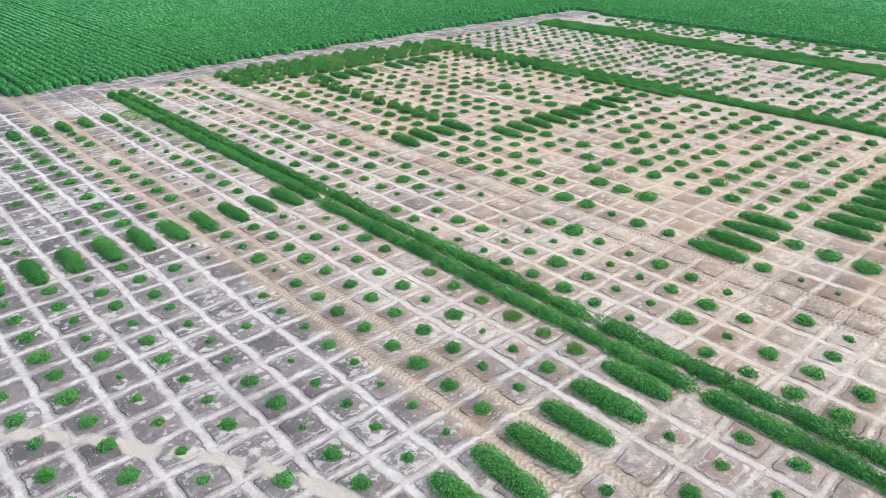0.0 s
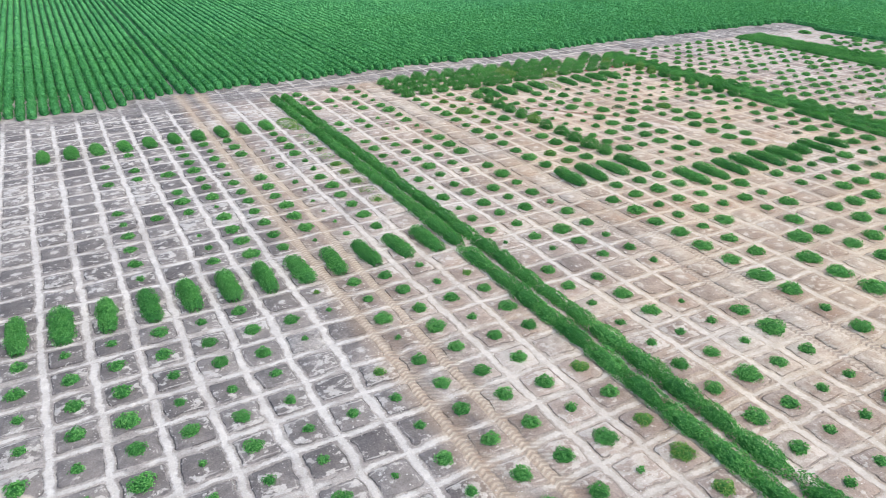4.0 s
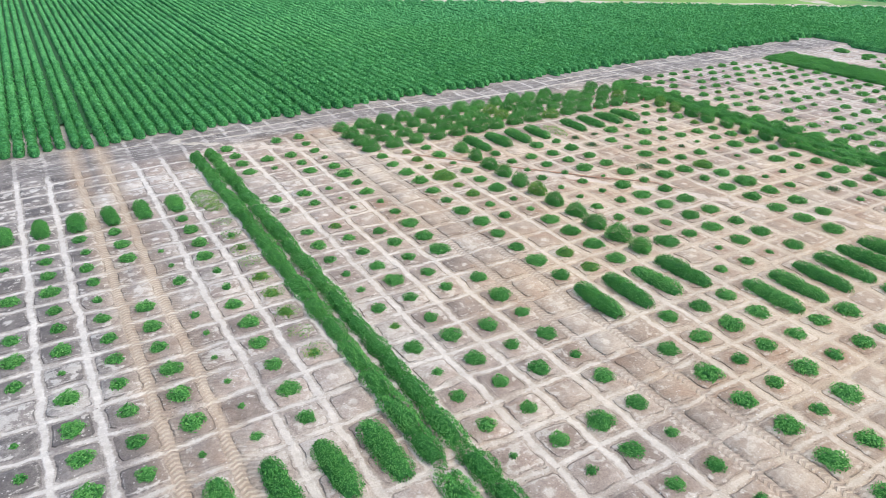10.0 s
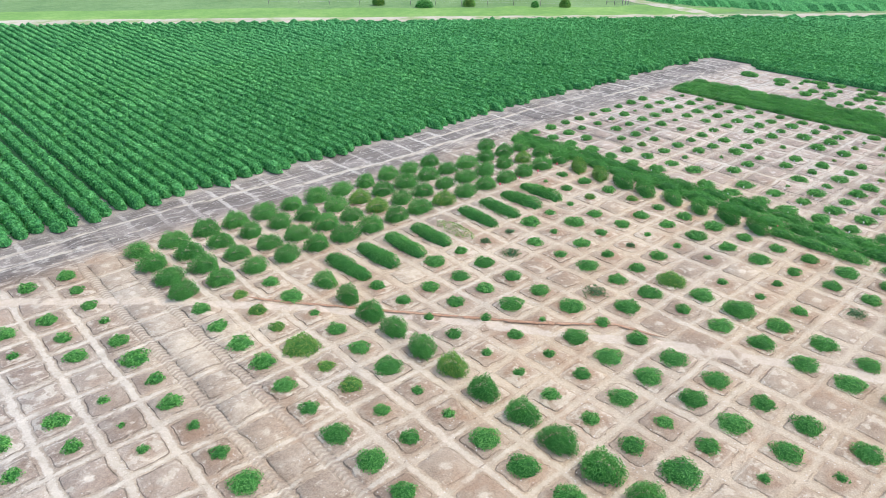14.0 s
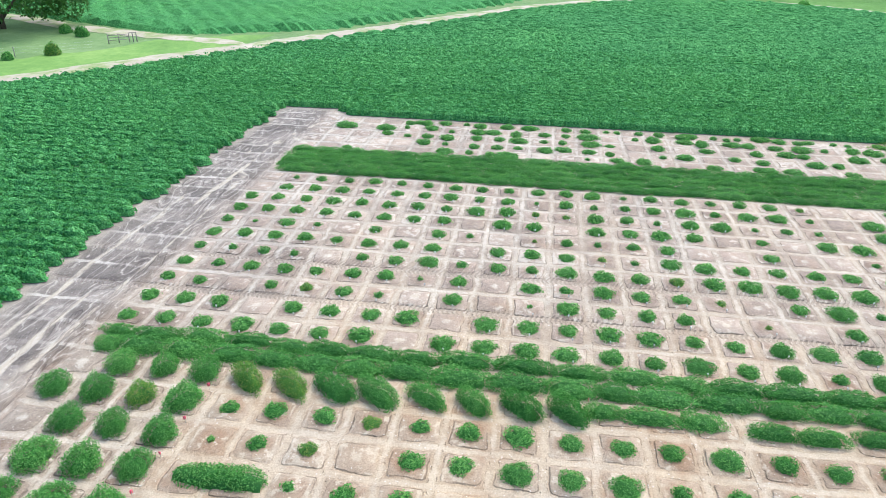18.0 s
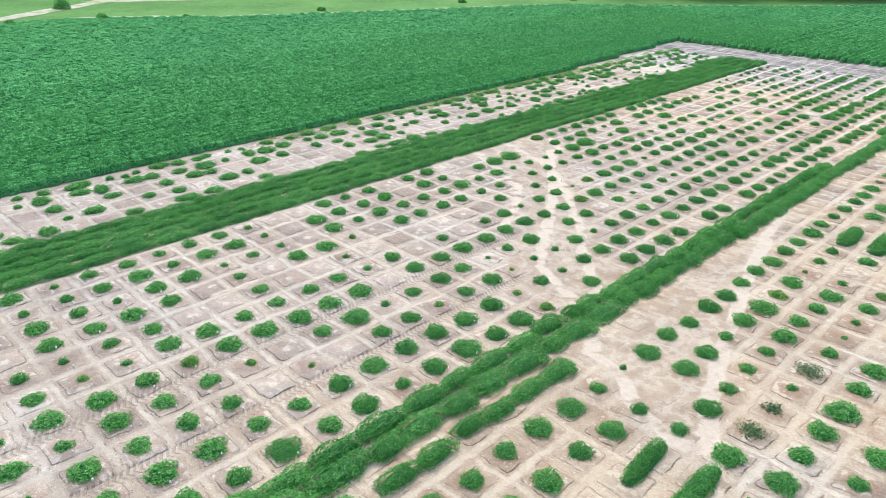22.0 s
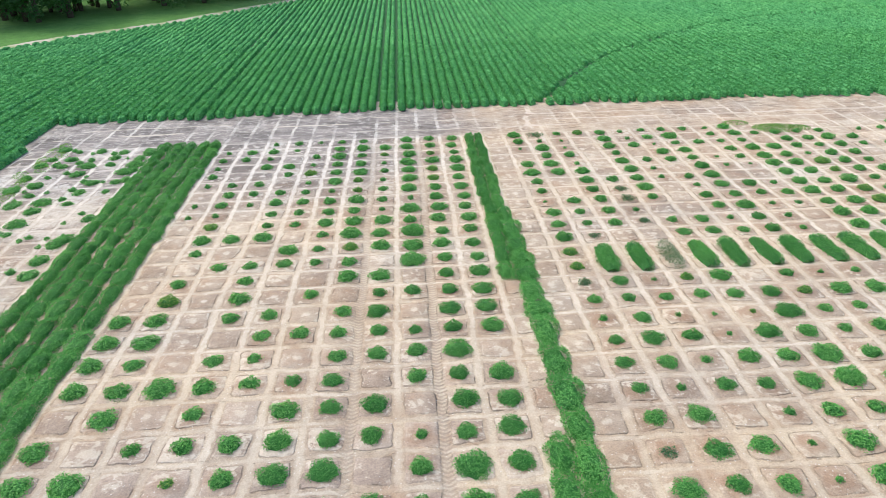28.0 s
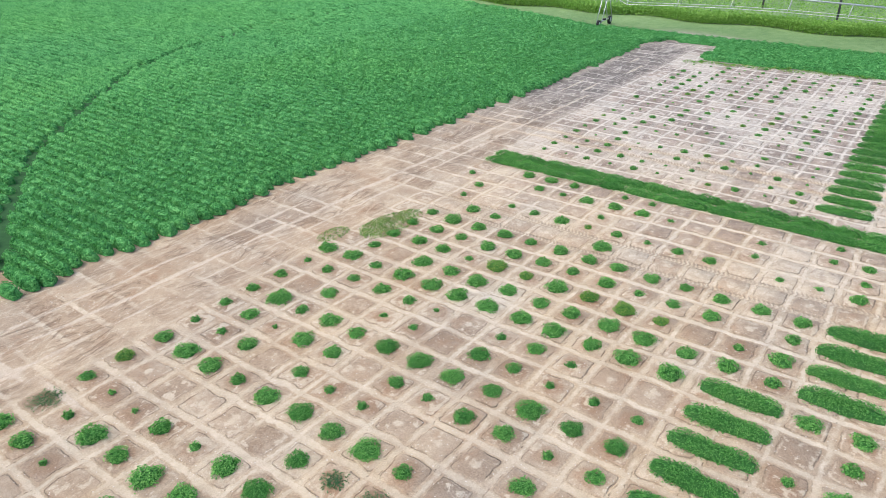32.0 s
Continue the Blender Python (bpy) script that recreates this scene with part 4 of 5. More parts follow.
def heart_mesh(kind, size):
    """An inner mound added under the leaves, its stem green darkened for shade."""
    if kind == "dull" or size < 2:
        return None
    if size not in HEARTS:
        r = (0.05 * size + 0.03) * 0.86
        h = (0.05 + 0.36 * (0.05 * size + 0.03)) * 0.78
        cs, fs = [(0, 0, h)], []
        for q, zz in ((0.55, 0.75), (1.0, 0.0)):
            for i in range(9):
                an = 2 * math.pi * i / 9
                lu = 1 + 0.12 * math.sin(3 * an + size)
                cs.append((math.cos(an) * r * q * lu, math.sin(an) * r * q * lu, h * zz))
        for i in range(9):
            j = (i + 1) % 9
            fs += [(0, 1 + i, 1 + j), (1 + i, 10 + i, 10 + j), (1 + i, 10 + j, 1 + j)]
        HEARTS[size] = fast_mesh("heart", np.array(cs), np.array(fs), STEM_SHADE)
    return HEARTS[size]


def merged(name, items, label, category):
    """One object of stuff from many placed copies, leaves and hearts."""
    cos, fs, slots, off = [], [], [], 0
    for crown, m, heart in items:
        for slot, me in enumerate((crown, heart)):
            if me is None:
                continue
            co = np.empty(len(me.vertices) * 3, np.float32)
            me.vertices.foreach_get("co", co)
            co = co.reshape(-1, 3) @ np.array(m.to_3x3()).T + np.array(m.translation)
            f = np.empty(len(me.polygons) * 3, np.int32)
            me.loops.foreach_get("vertex_index", f)
            cos.append(co)
            fs.append(f.reshape(-1, 3) + off)
            slots.append(np.full(len(f) // 3, slot, np.int32))
            off += len(co)
    me = fast_mesh(name, np.concatenate(cos), np.concatenate(fs), items[0][0].materials[0], flat=True)
    me.materials.append(STEM_SHADE)
    me.polygons.foreach_set("material_index", np.concatenate(slots))
    return tagged(new(name, me), label, category, kind="stuff")


plant_all()


# ---- two-plant bars and big round bushes ----
def bar_mesh(seed, material, thin=1.0):
    """Two plants grown together along y, about 1.8 pitches long."""
    rng = np.random.RandomState(seed)
    parts = []
    waist = 0.27 + 0.05 * rng.rand()
    for cy in (-0.46, -0.46 + waist, 0.46 - waist, 0.46):
        n = int(850 * thin)
        az = rng.uniform(0, 2 * math.pi, n)
        el = np.arcsin(rng.uniform(0.02, 1, n) ** 0.9)
        r, h = 0.28 + 0.02 * rng.randn(), 0.25 + 0.02 * rng.randn()
        d = np.stack([np.cos(az) * np.cos(el), np.sin(az) * np.cos(el), np.sin(el)], 1)
        p = d * rng.uniform(0.74, 1.07, n)[:, None] * (r, 0.38, h)
        p[:, 1] += cy * U
        p[:, 0] += 0.02 * rng.randn()
        nrm = d.copy()
        nrm[:, 2] += 0.6
        parts.append(leaves_at(p, nrm, 0.044, rng))
    co, f = join(parts)
    return fast_mesh("crown", co, f, material, flat=True)


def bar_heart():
    # core added under a bar's leaves, in the same shade-darkened stem green
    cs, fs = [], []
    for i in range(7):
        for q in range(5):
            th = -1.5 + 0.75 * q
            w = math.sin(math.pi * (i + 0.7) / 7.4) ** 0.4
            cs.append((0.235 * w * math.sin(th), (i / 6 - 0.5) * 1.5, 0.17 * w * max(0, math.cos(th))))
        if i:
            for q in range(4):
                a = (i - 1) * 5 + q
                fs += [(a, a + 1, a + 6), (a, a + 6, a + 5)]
    return fast_mesh("heart", np.array(cs), np.array(fs), STEM_SHADE)


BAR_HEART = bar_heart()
BARS = [bar_mesh(900 + k, LEAF) for k in range(5)]
PALE_BAR = bar_mesh(930, LEAF_DULL, 0.4)
BAR_LABEL = "dense dark green bar of two merged crop plants"


def bars():
    rng = random.Random(9)
    where = [(i, c) for c in (34.3, 20.4, 6.45) for i in range(-2 if c < 30 else 2, 13) if not (c > 30 and i > 11)]
    where += [(i, 22.45) for i in range(19, 23)] + [(i, 20.35) for i in range(23, 32)]
    where += [(i, 8.35) for i in range(19, 23)] + [(i, 6.4) for i in range(23, 33)]
    where += [(i, -6.55) for i in range(19, 23)] + [(i, -8.4) for i in range(23, 33)]
    where += [(i, 34.35) for i in (23, 24, 25, 26, 28, 29, 30, 31)] + [(i, -8.4) for i in range(-10, 12)]
    for i, c in where:
        dull = (i, c) == (30, -8.4)
        ob = new("crop_bar")
        new("crown", PALE_BAR if dull else rng.choice(BARS)).parent = ob
        if not dull:
            new("heart", BAR_HEART).parent = ob
        short = 0.8 if c > 34 and i < 13 else 1.0
        lean, cut = {(31, 20.35): (0.66, 0.9), (30, 20.35): (0.82, 0.95), (29, 20.35): (1.15, 0.55)}.get((i, c), (1.0, 1.0))
        ob.matrix_basis = Matrix.LocRotScale((i * U, c * U, -0.01), Euler((0, 0, rng.choice((0, math.pi)) + rng.uniform(-0.04, 0.04))),
                                             (rng.uniform(0.88, 1.06) * (0.9 if i < 13 else 1.0) * lean, rng.uniform(0.96, 1.06) * short * cut, rng.uniform(0.9, 1.1)))
        tagged(ob, "thin wilting bar of two crop plants" if dull else BAR_LABEL, "plant", "two-plant marker bars")


bars()


def big_bushes():
    rng = random.Random(12)
    meshes = [bush_mesh("crown", 0.43, 0.38, 2900, 0.043, 1200 + k, LEAF, 0.12) for k in range(4)]
    pale = [bush_mesh("crown", 0.43, 0.37, 2800, 0.043, 1230 + k, LEAF_PALE, 0.12) for k in range(2)]
    spots = [(i, j, 0.92, 0.74) for i in range(19, 35) for j in range(36, 40) if not (i > 30 and j == 39 and i != 33)]
    spots += [(22, j, 0.66, 0.84) for j in range(24, 35)]
    slant = {(33.85, j) for j in range(28, 36)}
    spots += [(i, j, 1.25, 0.60) for i, j in sorted(slant)]
    for i, j, sx, sy in spots:
        light = rng.random() < 0.10
        ob = new("round_bush")
        new("crown", rng.choice(pale if light else meshes)).parent = ob
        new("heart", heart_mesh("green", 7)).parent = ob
        k = rng.uniform(0.85, 1.1)
        ob.matrix_basis = Matrix.LocRotScale(((i + rng.uniform(-0.04, 0.04)) * U, (j + rng.uniform(-0.04, 0.04)) * U, -0.01), Euler((0, 0, 0.88 + rng.uniform(-0.15, 0.15) if (i, j) in slant else rng.uniform(-0.3, 0.3))),
                                             (sx * k, sy * k, rng.uniform(0.85, 1.1)))
        tagged(ob, "large rounded yellow-green crop bush" if light else "large rounded dark green crop bush", "bush", "close-planted bushes")


big_bushes()


# ---- weedy patches and the tufted strip by the east margin ----
def tuft_stuff(name, spots, material, label, category, size=0.06, dens=700, seed=5):
    rng = np.random.RandomState(seed)
    parts = []
    for x, y, rx, ry, h in spots:
        n = int(dens * rx * ry * 3) + 12
        a, q = rng.uniform(0, 6.28, n), np.sqrt(rng.uniform(0, 1, n))
        p = np.stack([x * U + np.cos(a) * q * rx, y * U + np.sin(a) * q * ry, h * (1 - q * q) * rng.uniform(0.4, 1.1, n) + 0.02], 1)
        nrm = np.stack([np.cos(a) * q, np.sin(a) * q, 0.8 + 0 * a], 1)
        parts.append(leaves_at(p, nrm, size, rng))
    co, f = join(parts)
    return tagged(new(name, fast_mesh(name, co, f, material, flat=True)), label, category, kind="stuff")


tuft_stuff("weed_patch", [(12.0, 34.3, 0.42, 0.75, 0.18), (12.1, 33.4, 0.3, 0.3, 0.1)], LEAF_PALE, "yellow-green patch of weeds on grey soil", "weeds", 0.05, 900)
tuft_stuff("weed_patch", [(20.6, -20.6, 1.1, 0.62, 0.06), (20.9, -20.8, 0.7, 0.45, 0.07), (22.2, -21.6, 0.6, 0.35, 0.1), (19.6, -20.5, 0.5, 0.4, 0.1)], LEAF_PALE, "low yellow-green weeds scattered on tan soil", "weeds", 0.045, 850)
tuft_stuff("weed_patch", [(26.85, 34.2, 0.3, 0.75, 0.15)], LEAF_PALE, "sparse yellow-green weeds beside dense bushes", "weeds", 0.05, 500)
tuft_stuff("weed_patch", [(12.0, y, 0.30, 0.30, 0.07) for y in (32.1, 31.1, 30.0, 29.1, 28.0, 27.1, 26.0, 25.0, 24.1)], LEAF_PALE, "thin pale weeds in soil squares", "weeds", 0.045, 420)


tuft_stuff("weed_margin", [(54.0 + 0.35 * math.sin(2.3 * k), -22 + 0.62 * k, 0.26, 0.42, 0.12) for k in range(60)], LEAF_PALE, "yellow-green weeds along the crop margin", "weeds", 0.055, 420)
tuft_stuff("weed_margin", [(-8.6 - 0.075 * k + 0.2 * math.sin(1.7 * k), -20.6 + 0.5 * k, 0.30, 0.36, 0.10) for k in range(24)], LEAF_PALE, "yellow-green weeds along the crop margin", "weeds", 0.055, 420)


def east_strip():
    """Loose drawn-out plants on the pale strip by the east margin."""
    rng = random.Random(31)
    spots = []
    for i in (50, 51, 52, 53):
        for j in range(-21, 39):
            if rng.random() < (0.35, 0.6, 0.85, 0.95)[i - 50] * (0.6 if 33 < j else 1):
                spots.append((i - 0.05 + rng.uniform(-0.13, 0.13), j + rng.uniform(-0.2, 0.2), rng.randrange(2, 6), rng.uniform(0.8, 1.6)))
    for j in range(-21, 36):
        for k in range(2):
            if rng.random() < 0.8:
                spots.append((53.9 + rng.uniform(-0.15, 0.15), j + rng.uniform(-0.5, 0.5), rng.randrange(2, 5), 1.2))
        if rng.random() < 0.5:
            spots.append((49.8 + rng.uniform(-0.2, 0.2), j + rng.uniform(-0.5, 0.5), rng.randrange(2, 5), 1.5))
    for i in (50.4, 51.4, 52.4, 53.3):
        for j in range(-21, 4):
            if rng.random() < 0.5:
                spots.append((i + rng.uniform(-0.12, 0.12), j + rng.uniform(-0.4, 0.4), rng.randrange(1, 3), rng.uniform(1.0, 1.7)))
    items = [(bush("green", size, k % 2, 0.6), Matrix.LocRotScale((x * U, y * U, -0.01), Euler((0, 0, rng.uniform(-0.2, 0.2))), (1.25, 1.1 * long_, rng.uniform(0.85, 1.1))), heart_mesh("green", size))
             for k, (x, y, size, long_) in enumerate(spots)]
    merged("tufted_plants", items, "loose uneven green tufts on pale soil", "plants")


east_strip()


# ---- country round the field ----
def tube(points, radius, sides=8):
    """A round bar through the points; radius may taper (start, end)."""
    r0, r1 = radius if isinstance(radius, tuple) else (radius, radius)
    pts = [Vector(p) for p in points]
    cs, fs = [], []
    for k, p in enumerate(pts):
        d = (pts[min(k + 1, len(pts) - 1)] - pts[max(k - 1, 0)]).normalized()
        u = d.orthogonal().normalized()
        v = d.cross(u)
        r = r0 + (r1 - r0) * k / max(1, len(pts) - 1)
        for i in range(sides):
            a = 2 * math.pi * i / sides
            cs.append(p + (u * math.cos(a) + v * math.sin(a)) * r)
        if k:
            for i in range(sides):
                a, b = (k - 1) * sides + i, (k - 1) * sides + (i + 1) % sides
                fs += [(a, b, b + sides), (a, b + sides, a + sides)]
    n = len(cs)
    cs += [pts[0], pts[-1]]
    for i in range(sides):
        j = (i + 1) % sides
        fs += [(n, j, i), (n + 1, n - sides + i, n - sides + j)]
    return np.array([tuple(c) for c in cs]), np.array(fs)


def part(name, shape, material, parent, label=""):
    ob = new(name, fast_mesh(name, shape[0], shape[1], material))
    ob.parent = parent
    return tagged(ob, label)


def plain(name, colour, rough=0.7, metal=0.0, vary=0.25, scale=6.0):
    m, n, l, b = mat(name, rough)
    b.inputs["Metallic"].default_value = metal
    pos = n.new("ShaderNodeTexCoord").outputs["Object"]
    lo, hi = tuple(c * (1 - vary) for c in colour), tuple(min(1, c * (1 + vary)) for c in colour)
    l.new(ramp(n, l, noise_node(n, l, scale, 6, pos, 0.7), [(0.3, lo), (0.7, hi)]), b.inputs["Base Color"])
    return m


BARK = plain("bark", (0.085, 0.065, 0.05), 0.9, 0, 0.5)
ZINC = plain("galvanised_steel", (0.55, 0.56, 0.57), 0.45, 0.7, 0.15)
RUBBER = plain("rubber", (0.03, 0.03, 0.032), 0.8)
POLE = plain("pole_wood", (0.10, 0.095, 0.10), 0.85)
GREY_WOOD = plain("weathered_wood", (0.24, 0.22, 0.20), 0.85, 0, 0.4)
LEAF_TREE = leaf_material("leaf_tree", (0.012, 0.045, 0.012), (0.030, 0.095, 0.024), (0.075, 0.18, 0.045))
LEAF_GRASS = leaf_material("leaf_grass", (0.14, 0.29, 0.055), (0.24, 0.44, 0.085), (0.36, 0.56, 0.14))


def crown_cloud(rng, cx, cy, z0, z1, r, clumps, leaves, size):
    """Leaves in uneven clumps round a crown."""
    parts = []
    for _ in range(clumps):
        a, q = rng.uniform(0, 6.28), rng.uniform(0.15, 1) ** 0.6
        zz = rng.uniform(0.05, 1)
        w = r * (0.45 + 0.75 * math.sin(math.pi * min(0.97, 0.18 + 0.75 * zz)))
        c = np.array([cx + math.cos(a) * q * w, cy + math.sin(a) * q * w, z0 + (z1 - z0) * zz])
        d = rng.normal(0, 1, (leaves, 3))
        d /= np.linalg.norm(d, axis=1)[:, None]
        p = c + d * rng.uniform(0.6, 1.05, leaves)[:, None] * r * rng.uniform(0.22, 0.38) * (1, 1, 0.75)
        d[:, 2] += 0.4
        parts.append(leaves_at(p, d, size, rng))
    return join(parts)


def tree(x, y, h, r, seed, label, clear=0.25, lean=0.0, leaves=70, clumps=60):
    """A tapered trunk with limbs and a crown of many leaf clumps (x, y in lattice units)."""
    rng = np.random.RandomState(seed)
    e = tagged(new("tree"), label, "tree", "trees round the field")
    e.location = (x * U, y * U, 0)
    top = (lean, 0.3 * lean, h * 0.72)
    part("trunk", tube([(0, 0, -0.1), (0.1 * lean, 0.05, h * 0.2), (0.5 * lean, 0.1, h * 0.45), top], (0.022 * h, 0.009 * h), 9), BARK, e)
    for k in range(5):
        a = k * 1.26 + rng.uniform(-0.4, 0.4)
        b = h * (clear + 0.08 * k)
        part("limb", tube([(0.3 * lean, 0, b), (math.cos(a) * r * 0.4, math.sin(a) * r * 0.4, b + 0.14 * h), (math.cos(a) * r * 0.75, math.sin(a) * r * 0.75, b + 0.22 * h)],
                          (0.014 * h, 0.004 * h), 6), BARK, e)
    part("crown", crown_cloud(rng, lean * 0.6, 0, h * clear, h, r, clumps, leaves, 0.32), LEAF_TREE, e)
    return e


tree(72.6, 70.6, 9.0, 5.0, 1, "broad dark green tree beside a farm lane", 0.08, 0.4, 150, 90)
tree(81.8, -55.0, 9.0, 3.4, 2, "dark green tree standing in mown grass", 0.06)
tree(79.4, -57.8, 8.0, 2.8, 3, "slim dark tree standing in mown grass", 0.08, 0.3)
tree(78.4, -57.6, 7.0, 1.6, 4, "thin young tree beside a larger tree", 0.1, 0.2, 45, 30)
rng_t = random.Random(17)
EDGE = [(77.0, -64.5), (74.2, -63.0), (72.6, -61.8), (70.4, -64.6), (67.2, -68.4), (64.0, -71.4), (60.2, -73.2), (56.6, -75.4), (52.4, -79.0), (48.0, -84.0)]
for k, (tx, ty) in enumerate(EDGE):
    tree(tx + rng_t.uniform(-0.6, 0.6), ty + rng_t.uniform(-0.6, 0.6), rng_t.uniform(9, 13), rng_t.uniform(3.4, 4.6), 20 + k, "tall dark tree at the shaded wood edge", 0.03, rng_t.uniform(-0.4, 0.4))


def far_wood(name, line, depth, h, count, seed, label):
    """A wood too far to pick apart: trunks and leaf clumps as one object."""
    rng = np.random.RandomState(seed)
    parts, trunks = [], []
    seg = [(Vector(a), Vector(b)) for a, b in zip(line, line[1:])]
    for k in range(count):
        a, b = seg[rng.randint(len(seg))]
        p = a.lerp(b, rng.rand())
        n = Vector((b - a).to_tuple()).normalized()
        q = rng.rand() ** 1.5 * depth
        x, y = (p.x + n.y * q) * U, (p.y - n.x * q) * U
        hh = h * rng.uniform(0.7, 1.2)
        trunks.append(tube([(x, y, 0), (x, y, hh * 0.8)], (0.2, 0.08), 5))
        parts.append(crown_cloud(rng, x, y, hh * 0.06, hh, 2.6, 14, 15, 0.8))
    ob = new(name, fast_mesh(name, *join(parts), LEAF_TREE, flat=True))
    tagged(ob, label, "wood", kind="stuff")
    t = new("trunks", fast_mesh("trunks", *join(trunks), BARK))
    t.parent = ob


far_wood("far_wood", [(50, -86), (72, -69), (80, -66)], 22, 12, 70, 5, "dense dark wood behind the first trees")
far_wood("far_wood", [(112, -80), (128, -42), (138, -18), (146, 4)], 25, 13, 90, 6, "distant pine wood beyond a farm track")
far_wood("far_wood", [(60, 150), (150, 120), (190, 40)], 30, 13, 110, 7, "distant wood along the horizon")
far_wood("far_wood", [(-150, -60), (-120, -140), (-20, -190), (70, -150)], 30, 13, 120, 8, "distant wood along the horizon")


def shrub(x, y, r, h, seed, label, material):
    """A round field shrub with short stems and clumped leaves."""
    rng = np.random.RandomState(seed)
    e = tagged(new("shrub"), label, "shrub", "shrubs by the road")
    e.location = (x * U, y * U, 0)
    for k in range(4):
        a = k * 1.6 + 0.3
        part("stem", tube([(0, 0, -0.05), (math.cos(a) * r * 0.3, math.sin(a) * r * 0.3, h * 0.4)], (0.04, 0.02), 5), BARK, e)
    new("crown", bush_mesh("crown", r, h * 0.8, 1500, 0.13, seed, material, 0.25)).parent = e


for k, (sx, sy, r, h) in enumerate([(53.0, 72.6, 1.0, 2.0), (55.3, 69.0, 1.4, 1.3), (58.6, 66.8, 1.0, 1.7), (64.6, 60.9, 0.9, 1.5), (62.6, 62.6, 0.6, 0.9), (71.0, 63.0, 0.9, 1.4), (72.0, 65.0, 0.8, 1.2),
                                    (82.5, -44.8, 1.1, 1.2), (80.6, -44.9, 0.8, 1.0), (99.8, 4.4, 1.2, 1.3), (101.5, 12.0, 1.0, 1.1), (95.5, -2.0, 1.0, 0.9), (100.5, -30.0, 1.2, 1.4), (112, 4, 1.6, 2.2), (88, -33, 0.9, 0.8), (92.6, -16, 0.8, 0.7)]):
    shrub(sx, sy, r * 0.5, h * 0.55, 60 + k, "rounded green shrub in rough grass", LEAF_PALE if k in (0, 2, 3) else LEAF)


def rail_gate(x, y, turn):
    """A weathered timber stock gate between posts."""
    e = tagged(new("field_gate"), "weathered grey timber gate beside the lane", "gate")
    e.matrix_basis = pose(x * U, y * U, 0, 0, 0, turn) @ Matrix.Scale(0.45, 4)
    for px in (-1.4, 0.0, 1.4, 1.9, 2.4):
        part("post", tube([(px, 0, -0.2), (px, 0, 1.35)], 0.07, 7), GREY_WOOD, e)
    for z in (0.45, 0.8, 1.15):
        part("rail", tube([(-1.5, 0.05, z), (1.5, 0.05, z)], 0.045, 6), GREY_WOOD, e)
    part("brace", tube([(1.4, 0.02, 1.3), (2.4, 0.02, 1.3)], 0.06, 6), GREY_WOOD, e)


rail_gate(69.2, 59.0, -50)

fence = tagged(new("wire_fence"), "old post and wire fence along the pasture", "fence")
fence_line = [(46, 79.5), (52, 74.0), (57, 69.4), (62, 64.6), (66.5, 59.2)]
for (ax, ay), (bx, by) in zip(fence_line, fence_line[1:]):
    for k in range(3):
        fx, fy = ax + (bx - ax) * k / 3, ay + (by - ay) * k / 3
        part("post", tube([(fx * U, fy * U, -0.2), (fx * U, fy * U, 0.6)], 0.025, 6), GREY_WOOD, fence)
    for z in (0.22, 0.38, 0.54):
        part("wire", tube([(ax * U, ay * U, z), (bx * U, by * U, z)], 0.003, 4), ZINC, fence)


# irrigation span: a pipe on a wheeled tower, with truss rods under it
def wheel(x, y, turn, parent):
    c, q, r = math.cos(turn), math.sin(turn), 0.29
    tyre = part("wheel", tube([(x - 0.07 * c, y - 0.07 * q, r), (x - 0.05 * c, y - 0.05 * q, r), (x + 0.07 * c, y + 0.07 * q, r)], r, 20), RUBBER, parent, "black rubber tyre")
    part("rim", tube([(x - 0.08 * c, y - 0.08 * q, r), (x + 0.08 * c, y + 0.08 * q, r)], 0.16, 14), ZINC, tyre)


def irrigation_span():
    e = tagged(new("irrigation_span"), "galvanised irrigation pipe on a wheeled tower", "irrigator")
    a, b = Vector((-17.2 * U, -30.4 * U, 2.35)), Vector((-18.9 * U, -8.0 * U, 2.35))
    along = (b - a).normalized()
    side = Vector((-along.y, along.x, 0))
    start = a - along * 3
    part("pipe", tube([tuple(start), tuple(a.lerp(b, 0.5) + Vector((0, 0, 0.35))), tuple(b)], 0.055, 10), ZINC, e)
    for s in (-1, 1):
        foot = a + side * (1.1 * s)
        for o in (-0.18, 0.18):
            part("leg", tube([(foot.x + along.x * o, foot.y + along.y * o, 0.4), (a.x + along.x * o, a.y + along.y * o, 2.35)], 0.03, 6), ZINC, e)
        wheel(foot.x, foot.y, math.atan2(along.y, along.x), e)
    f0, f1 = a + side * 1.1, a - side * 1.1
    part("axle_beam", tube([(f0.x, f0.y, 0.42), (f1.x, f1.y, 0.42)], 0.045, 6), ZINC, e)
    part("motor", tube([(a.x - 0.12, a.y, 0.47), (a.x + 0.14, a.y, 0.47)], 0.08, 10), RUBBER, e, "dark drive motor")
    low = []
    for k in range(6):
        p = a.lerp(b, (k + 0.5) / 6) + Vector((0, 0, 0.3 * math.sin(math.pi * (k + 0.5) / 6)))
        for s in (-1, 1):
            q = p + side * (0.55 * s) + Vector((0, 0, -0.75))
            part("strut", tube([tuple(p + along * 0.1), tuple(q)], 0.025, 5), ZINC, e)
            low.append((s, q))
    for s in (-1, 1):
        part("truss_rod", tube([tuple(a)] + [tuple(q) for t, q in low if t == s] + [tuple(b)], 0.018, 5), ZINC, e)


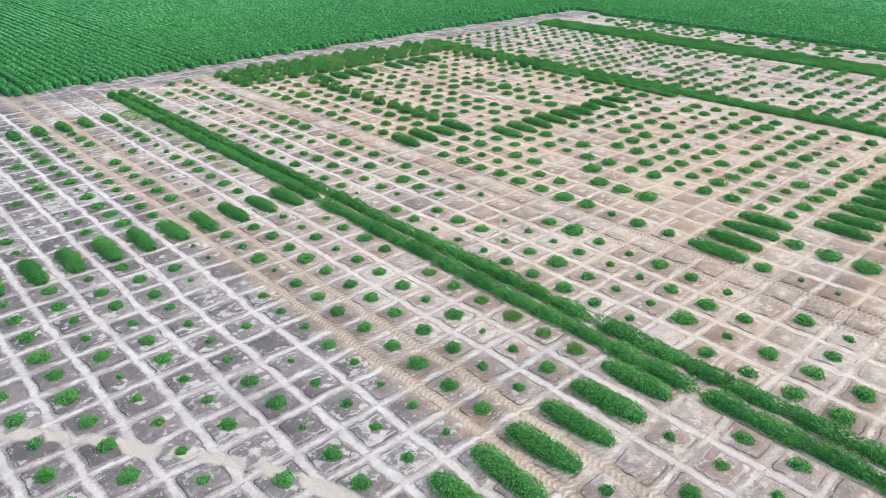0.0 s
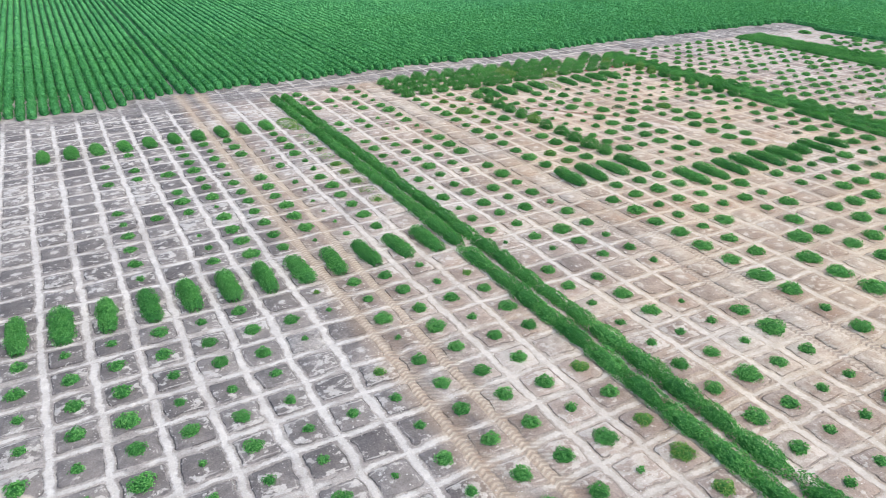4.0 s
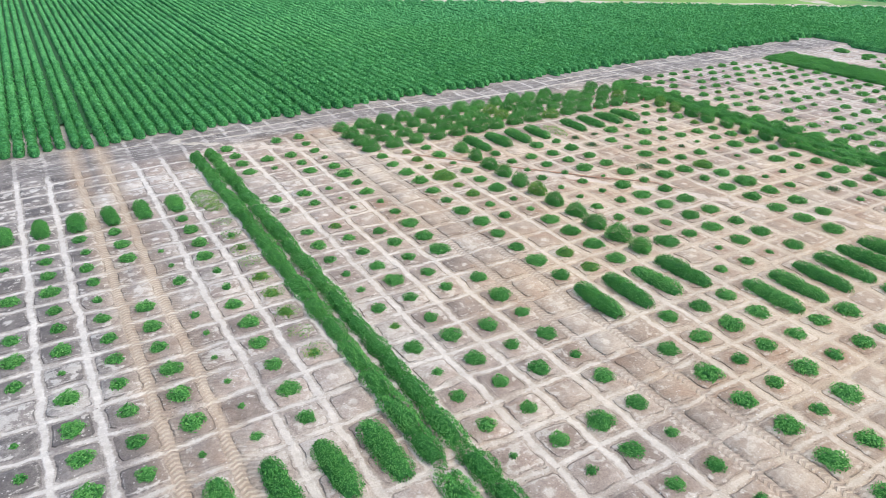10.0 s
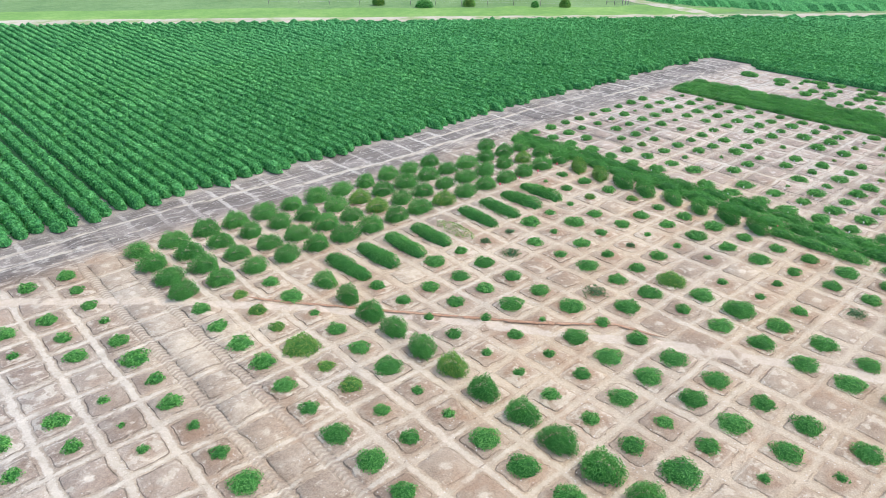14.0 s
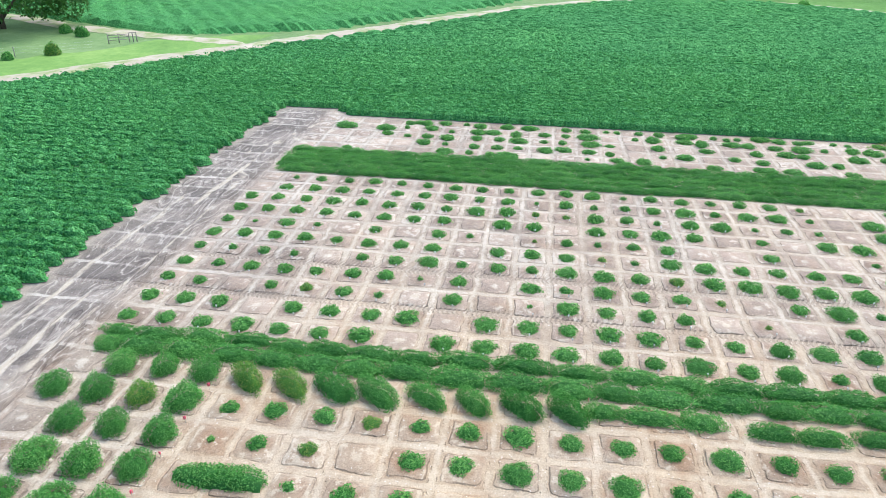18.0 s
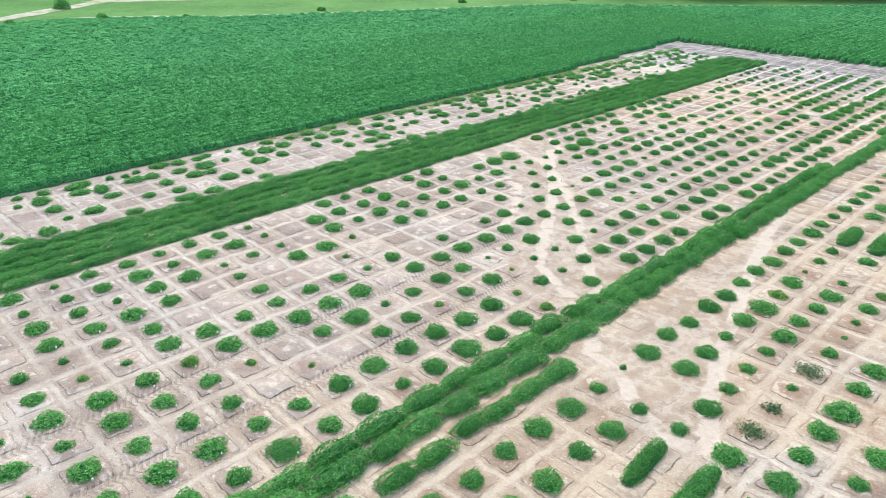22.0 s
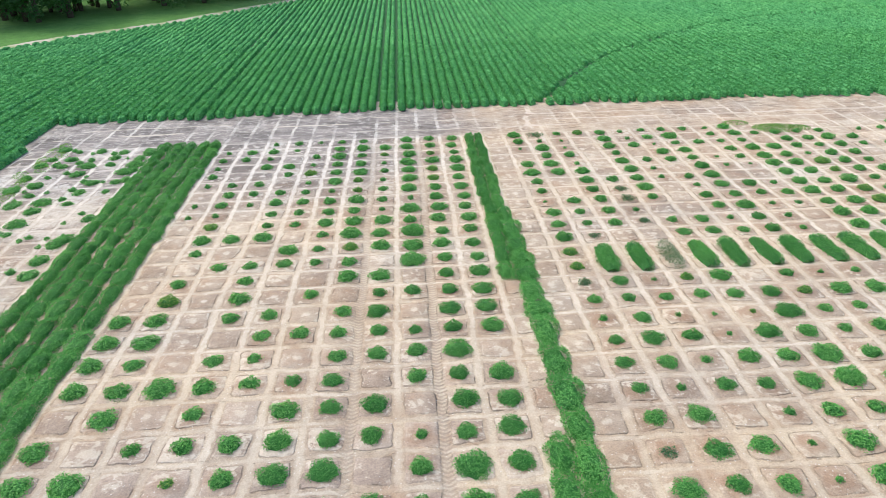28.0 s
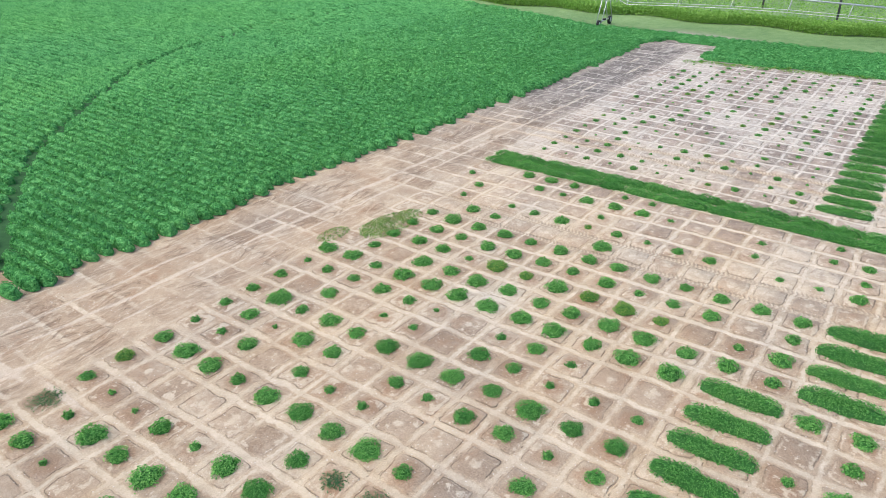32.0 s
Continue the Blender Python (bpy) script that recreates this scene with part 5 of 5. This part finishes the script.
irrigation_span()
for px, py in ((-26.3, -15.4), (-33, -22.5)):
    e = tagged(new("utility_pole"), "dark wooden pole standing in rough grass", "pole", "poles in the grass")
    e.location = (px * U, py * U, 0)
    part("shaft", tube([(0, 0, -0.3), (0, 0, 6.2)], (0.085, 0.055), 10), POLE, e)
    part("crossarm", tube([(-0.6, 0, 5.8), (0.6, 0, 5.8)], 0.035, 6), POLE, e)


def rough_grass():
    """Tall grass on the bank west of the crop, and tussocks along the margins."""
    rng = np.random.RandomState(91)
    y = rng.uniform(-60, 5, 46000)
    x = -22.8 - np.abs(rng.normal(0, 1.3, len(y))) + 0.6 * np.sin(y * 0.7)
    p = [np.stack([x * U, y * U, rng.uniform(0.05, 0.7, len(y)) * np.clip(1.4 - (-22.8 - x) / 4, 0.2, 1)], 1)]
    x2, y2 = rng.uniform(-60, -25, 30000), rng.uniform(-60, 5, 30000)
    p.append(np.stack([x2 * U, y2 * U, rng.uniform(0.02, 0.25, 30000)], 1))
    p = np.concatenate(p)
    nrm = rng.normal(0, 0.6, p.shape)
    nrm[:, 2] = 0.6
    ob = new("rough_grass", fast_mesh("rough_grass", *leaves_at(p, nrm, 0.19, rng), LEAF_GRASS, flat=True))
    tagged(ob, "tall bright green grass on the field bank", "grass", kind="stuff")


rough_grass()


# further crops beyond the road and the far track
def far_crop(poly, label, seed):
    px, py = [p[0] for p in poly], [p[1] for p in poly]
    x, y = np.meshgrid(np.arange(min(px), max(px), 0.45), np.arange(min(py), max(py), 0.8), indexing="ij")
    keep = inside(x, y, poly)
    z = np.where(keep, 0.18 + 0.2 * np.abs(np.sin(math.pi * (x * 0.55 - y * 0.83) / 1.6)) + 0.10 * wave_noise(x, y, 3, 71) + 0.14 * np.random.RandomState(seed).rand(*x.shape) + 0.06 * wave_noise(x, y, 11, 72), 0.0)
    idx = np.arange(x.size).reshape(x.shape)
    ok = keep[:-1, :-1] | keep[1:, :-1] | keep[1:, 1:] | keep[:-1, 1:]
    quads = np.stack([idx[:-1, :-1][ok], idx[1:, :-1][ok], idx[1:, 1:][ok], idx[:-1, 1:][ok]], 1)
    used = np.unique(quads)
    remap = np.zeros(x.size, int)
    remap[used] = np.arange(len(used))
    co = np.stack([x * U, y * U, z - 0.02], -1).reshape(-1, 3)[used]
    ob = new("far_crop", fast_mesh("far_crop", co, remap[quads], bpy.data.materials["crop_canopy"], flat=True))
    tagged(ob, label, "crop field", kind="stuff")


far_crop([(74.8, 61.5), (73.4, 57.5), (74.6, 53.2), (78.3, 46.2), (95.0, 34.4), (101.0, 31.6), (103.6, 26.4), (112, 20), (150, 40), (150, 140), (100, 130), (83, 86), (79, 72.5)], "low green crop beyond the sandy road", 8)
far_crop([(113, -15), (107.5, -26), (102, -36), (97.5, -50), (93, -56), (89.5, -65), (88, -73), (108, -92), (146, -66), (150, -20)], "dark green crop beyond the far track", 9)


# ---- plot tags and marker flags ----
CARD = plain("tag_card", (0.80, 0.80, 0.78), 0.5, 0, 0.05)
PINK = plain("flag_pink", (0.85, 0.10, 0.16), 0.5, 0, 0.1)
WIRE = plain("tag_wire", (0.35, 0.34, 0.32), 0.5, 0.3, 0.1)


def slab(w, d, z0, z1):
    """An upright card, a little narrower at its foot."""
    co = [(x * w / 2 * (0.9 if z == z0 else 1), y * d / 2, z) for z in (z0, z1) for x, y in ((-1, -1), (1, -1), (1, 1), (-1, 1))]
    return np.array(co), np.array([(0, 3, 2, 1), (4, 5, 6, 7), (0, 1, 5, 4), (1, 2, 6, 5), (2, 3, 7, 6), (3, 0, 4, 7)])


def marker(name, label, group, card):
    e = tagged(new(name), label, "marker", group)
    part("stake", tube([(0, 0, -0.05), (0, 0, 0.085)], 0.004, 5), WIRE, e)
    part("card" if name == "plot_tag" else "flag", slab(0.034, 0.006, 0.05, 0.10), card, e)
    return e


def markers():
    rng = random.Random(44)
    tag = marker("plot_tag", "small white plot tag staked beside a crop plant", "plot tags", CARD)
    first = True
    for row, line in enumerate(PLAN):
        for col, c in enumerate(line):
            i, j = PLAN_X + col, PLAN_Y - row
            if not (36 <= i <= 45 and 9 <= j <= 38) or c == "." or rng.random() < 0.2:
                continue
            m = pose((i - 0.34 + rng.uniform(-0.05, 0.05)) * U, (j - 0.06 + rng.uniform(-0.06, 0.06)) * U, 0, rng.uniform(-9, 9), rng.uniform(-9, 9), 90 + rng.uniform(-25, 25))
            if first:
                tag.matrix_basis, first = m, False
            else:
                copy_thing(tag, m)
    flag = marker("marker_flag", "small pink flag staked among close-planted bushes", "marker flags", PINK)
    for k, (x, y) in enumerate(((31.4, 35.7), (32.4, 35.7), (33.5, 35.7), (30.4, 35.7), (34.3, 27.6))):
        m = pose(x * U, y * U, 0, 0, 0, 90 + 20 * k) @ Matrix.Scale(1.2, 4)
        if k:
            copy_thing(flag, m)
        else:
            flag.matrix_basis = m


markers()

for ob in [o for o in scene.objects if o.parent is None and o not in (cam, sun)]:
    ob.matrix_basis = Matrix.Scale(TRUE_SIZE, 4) @ ob.matrix_basis
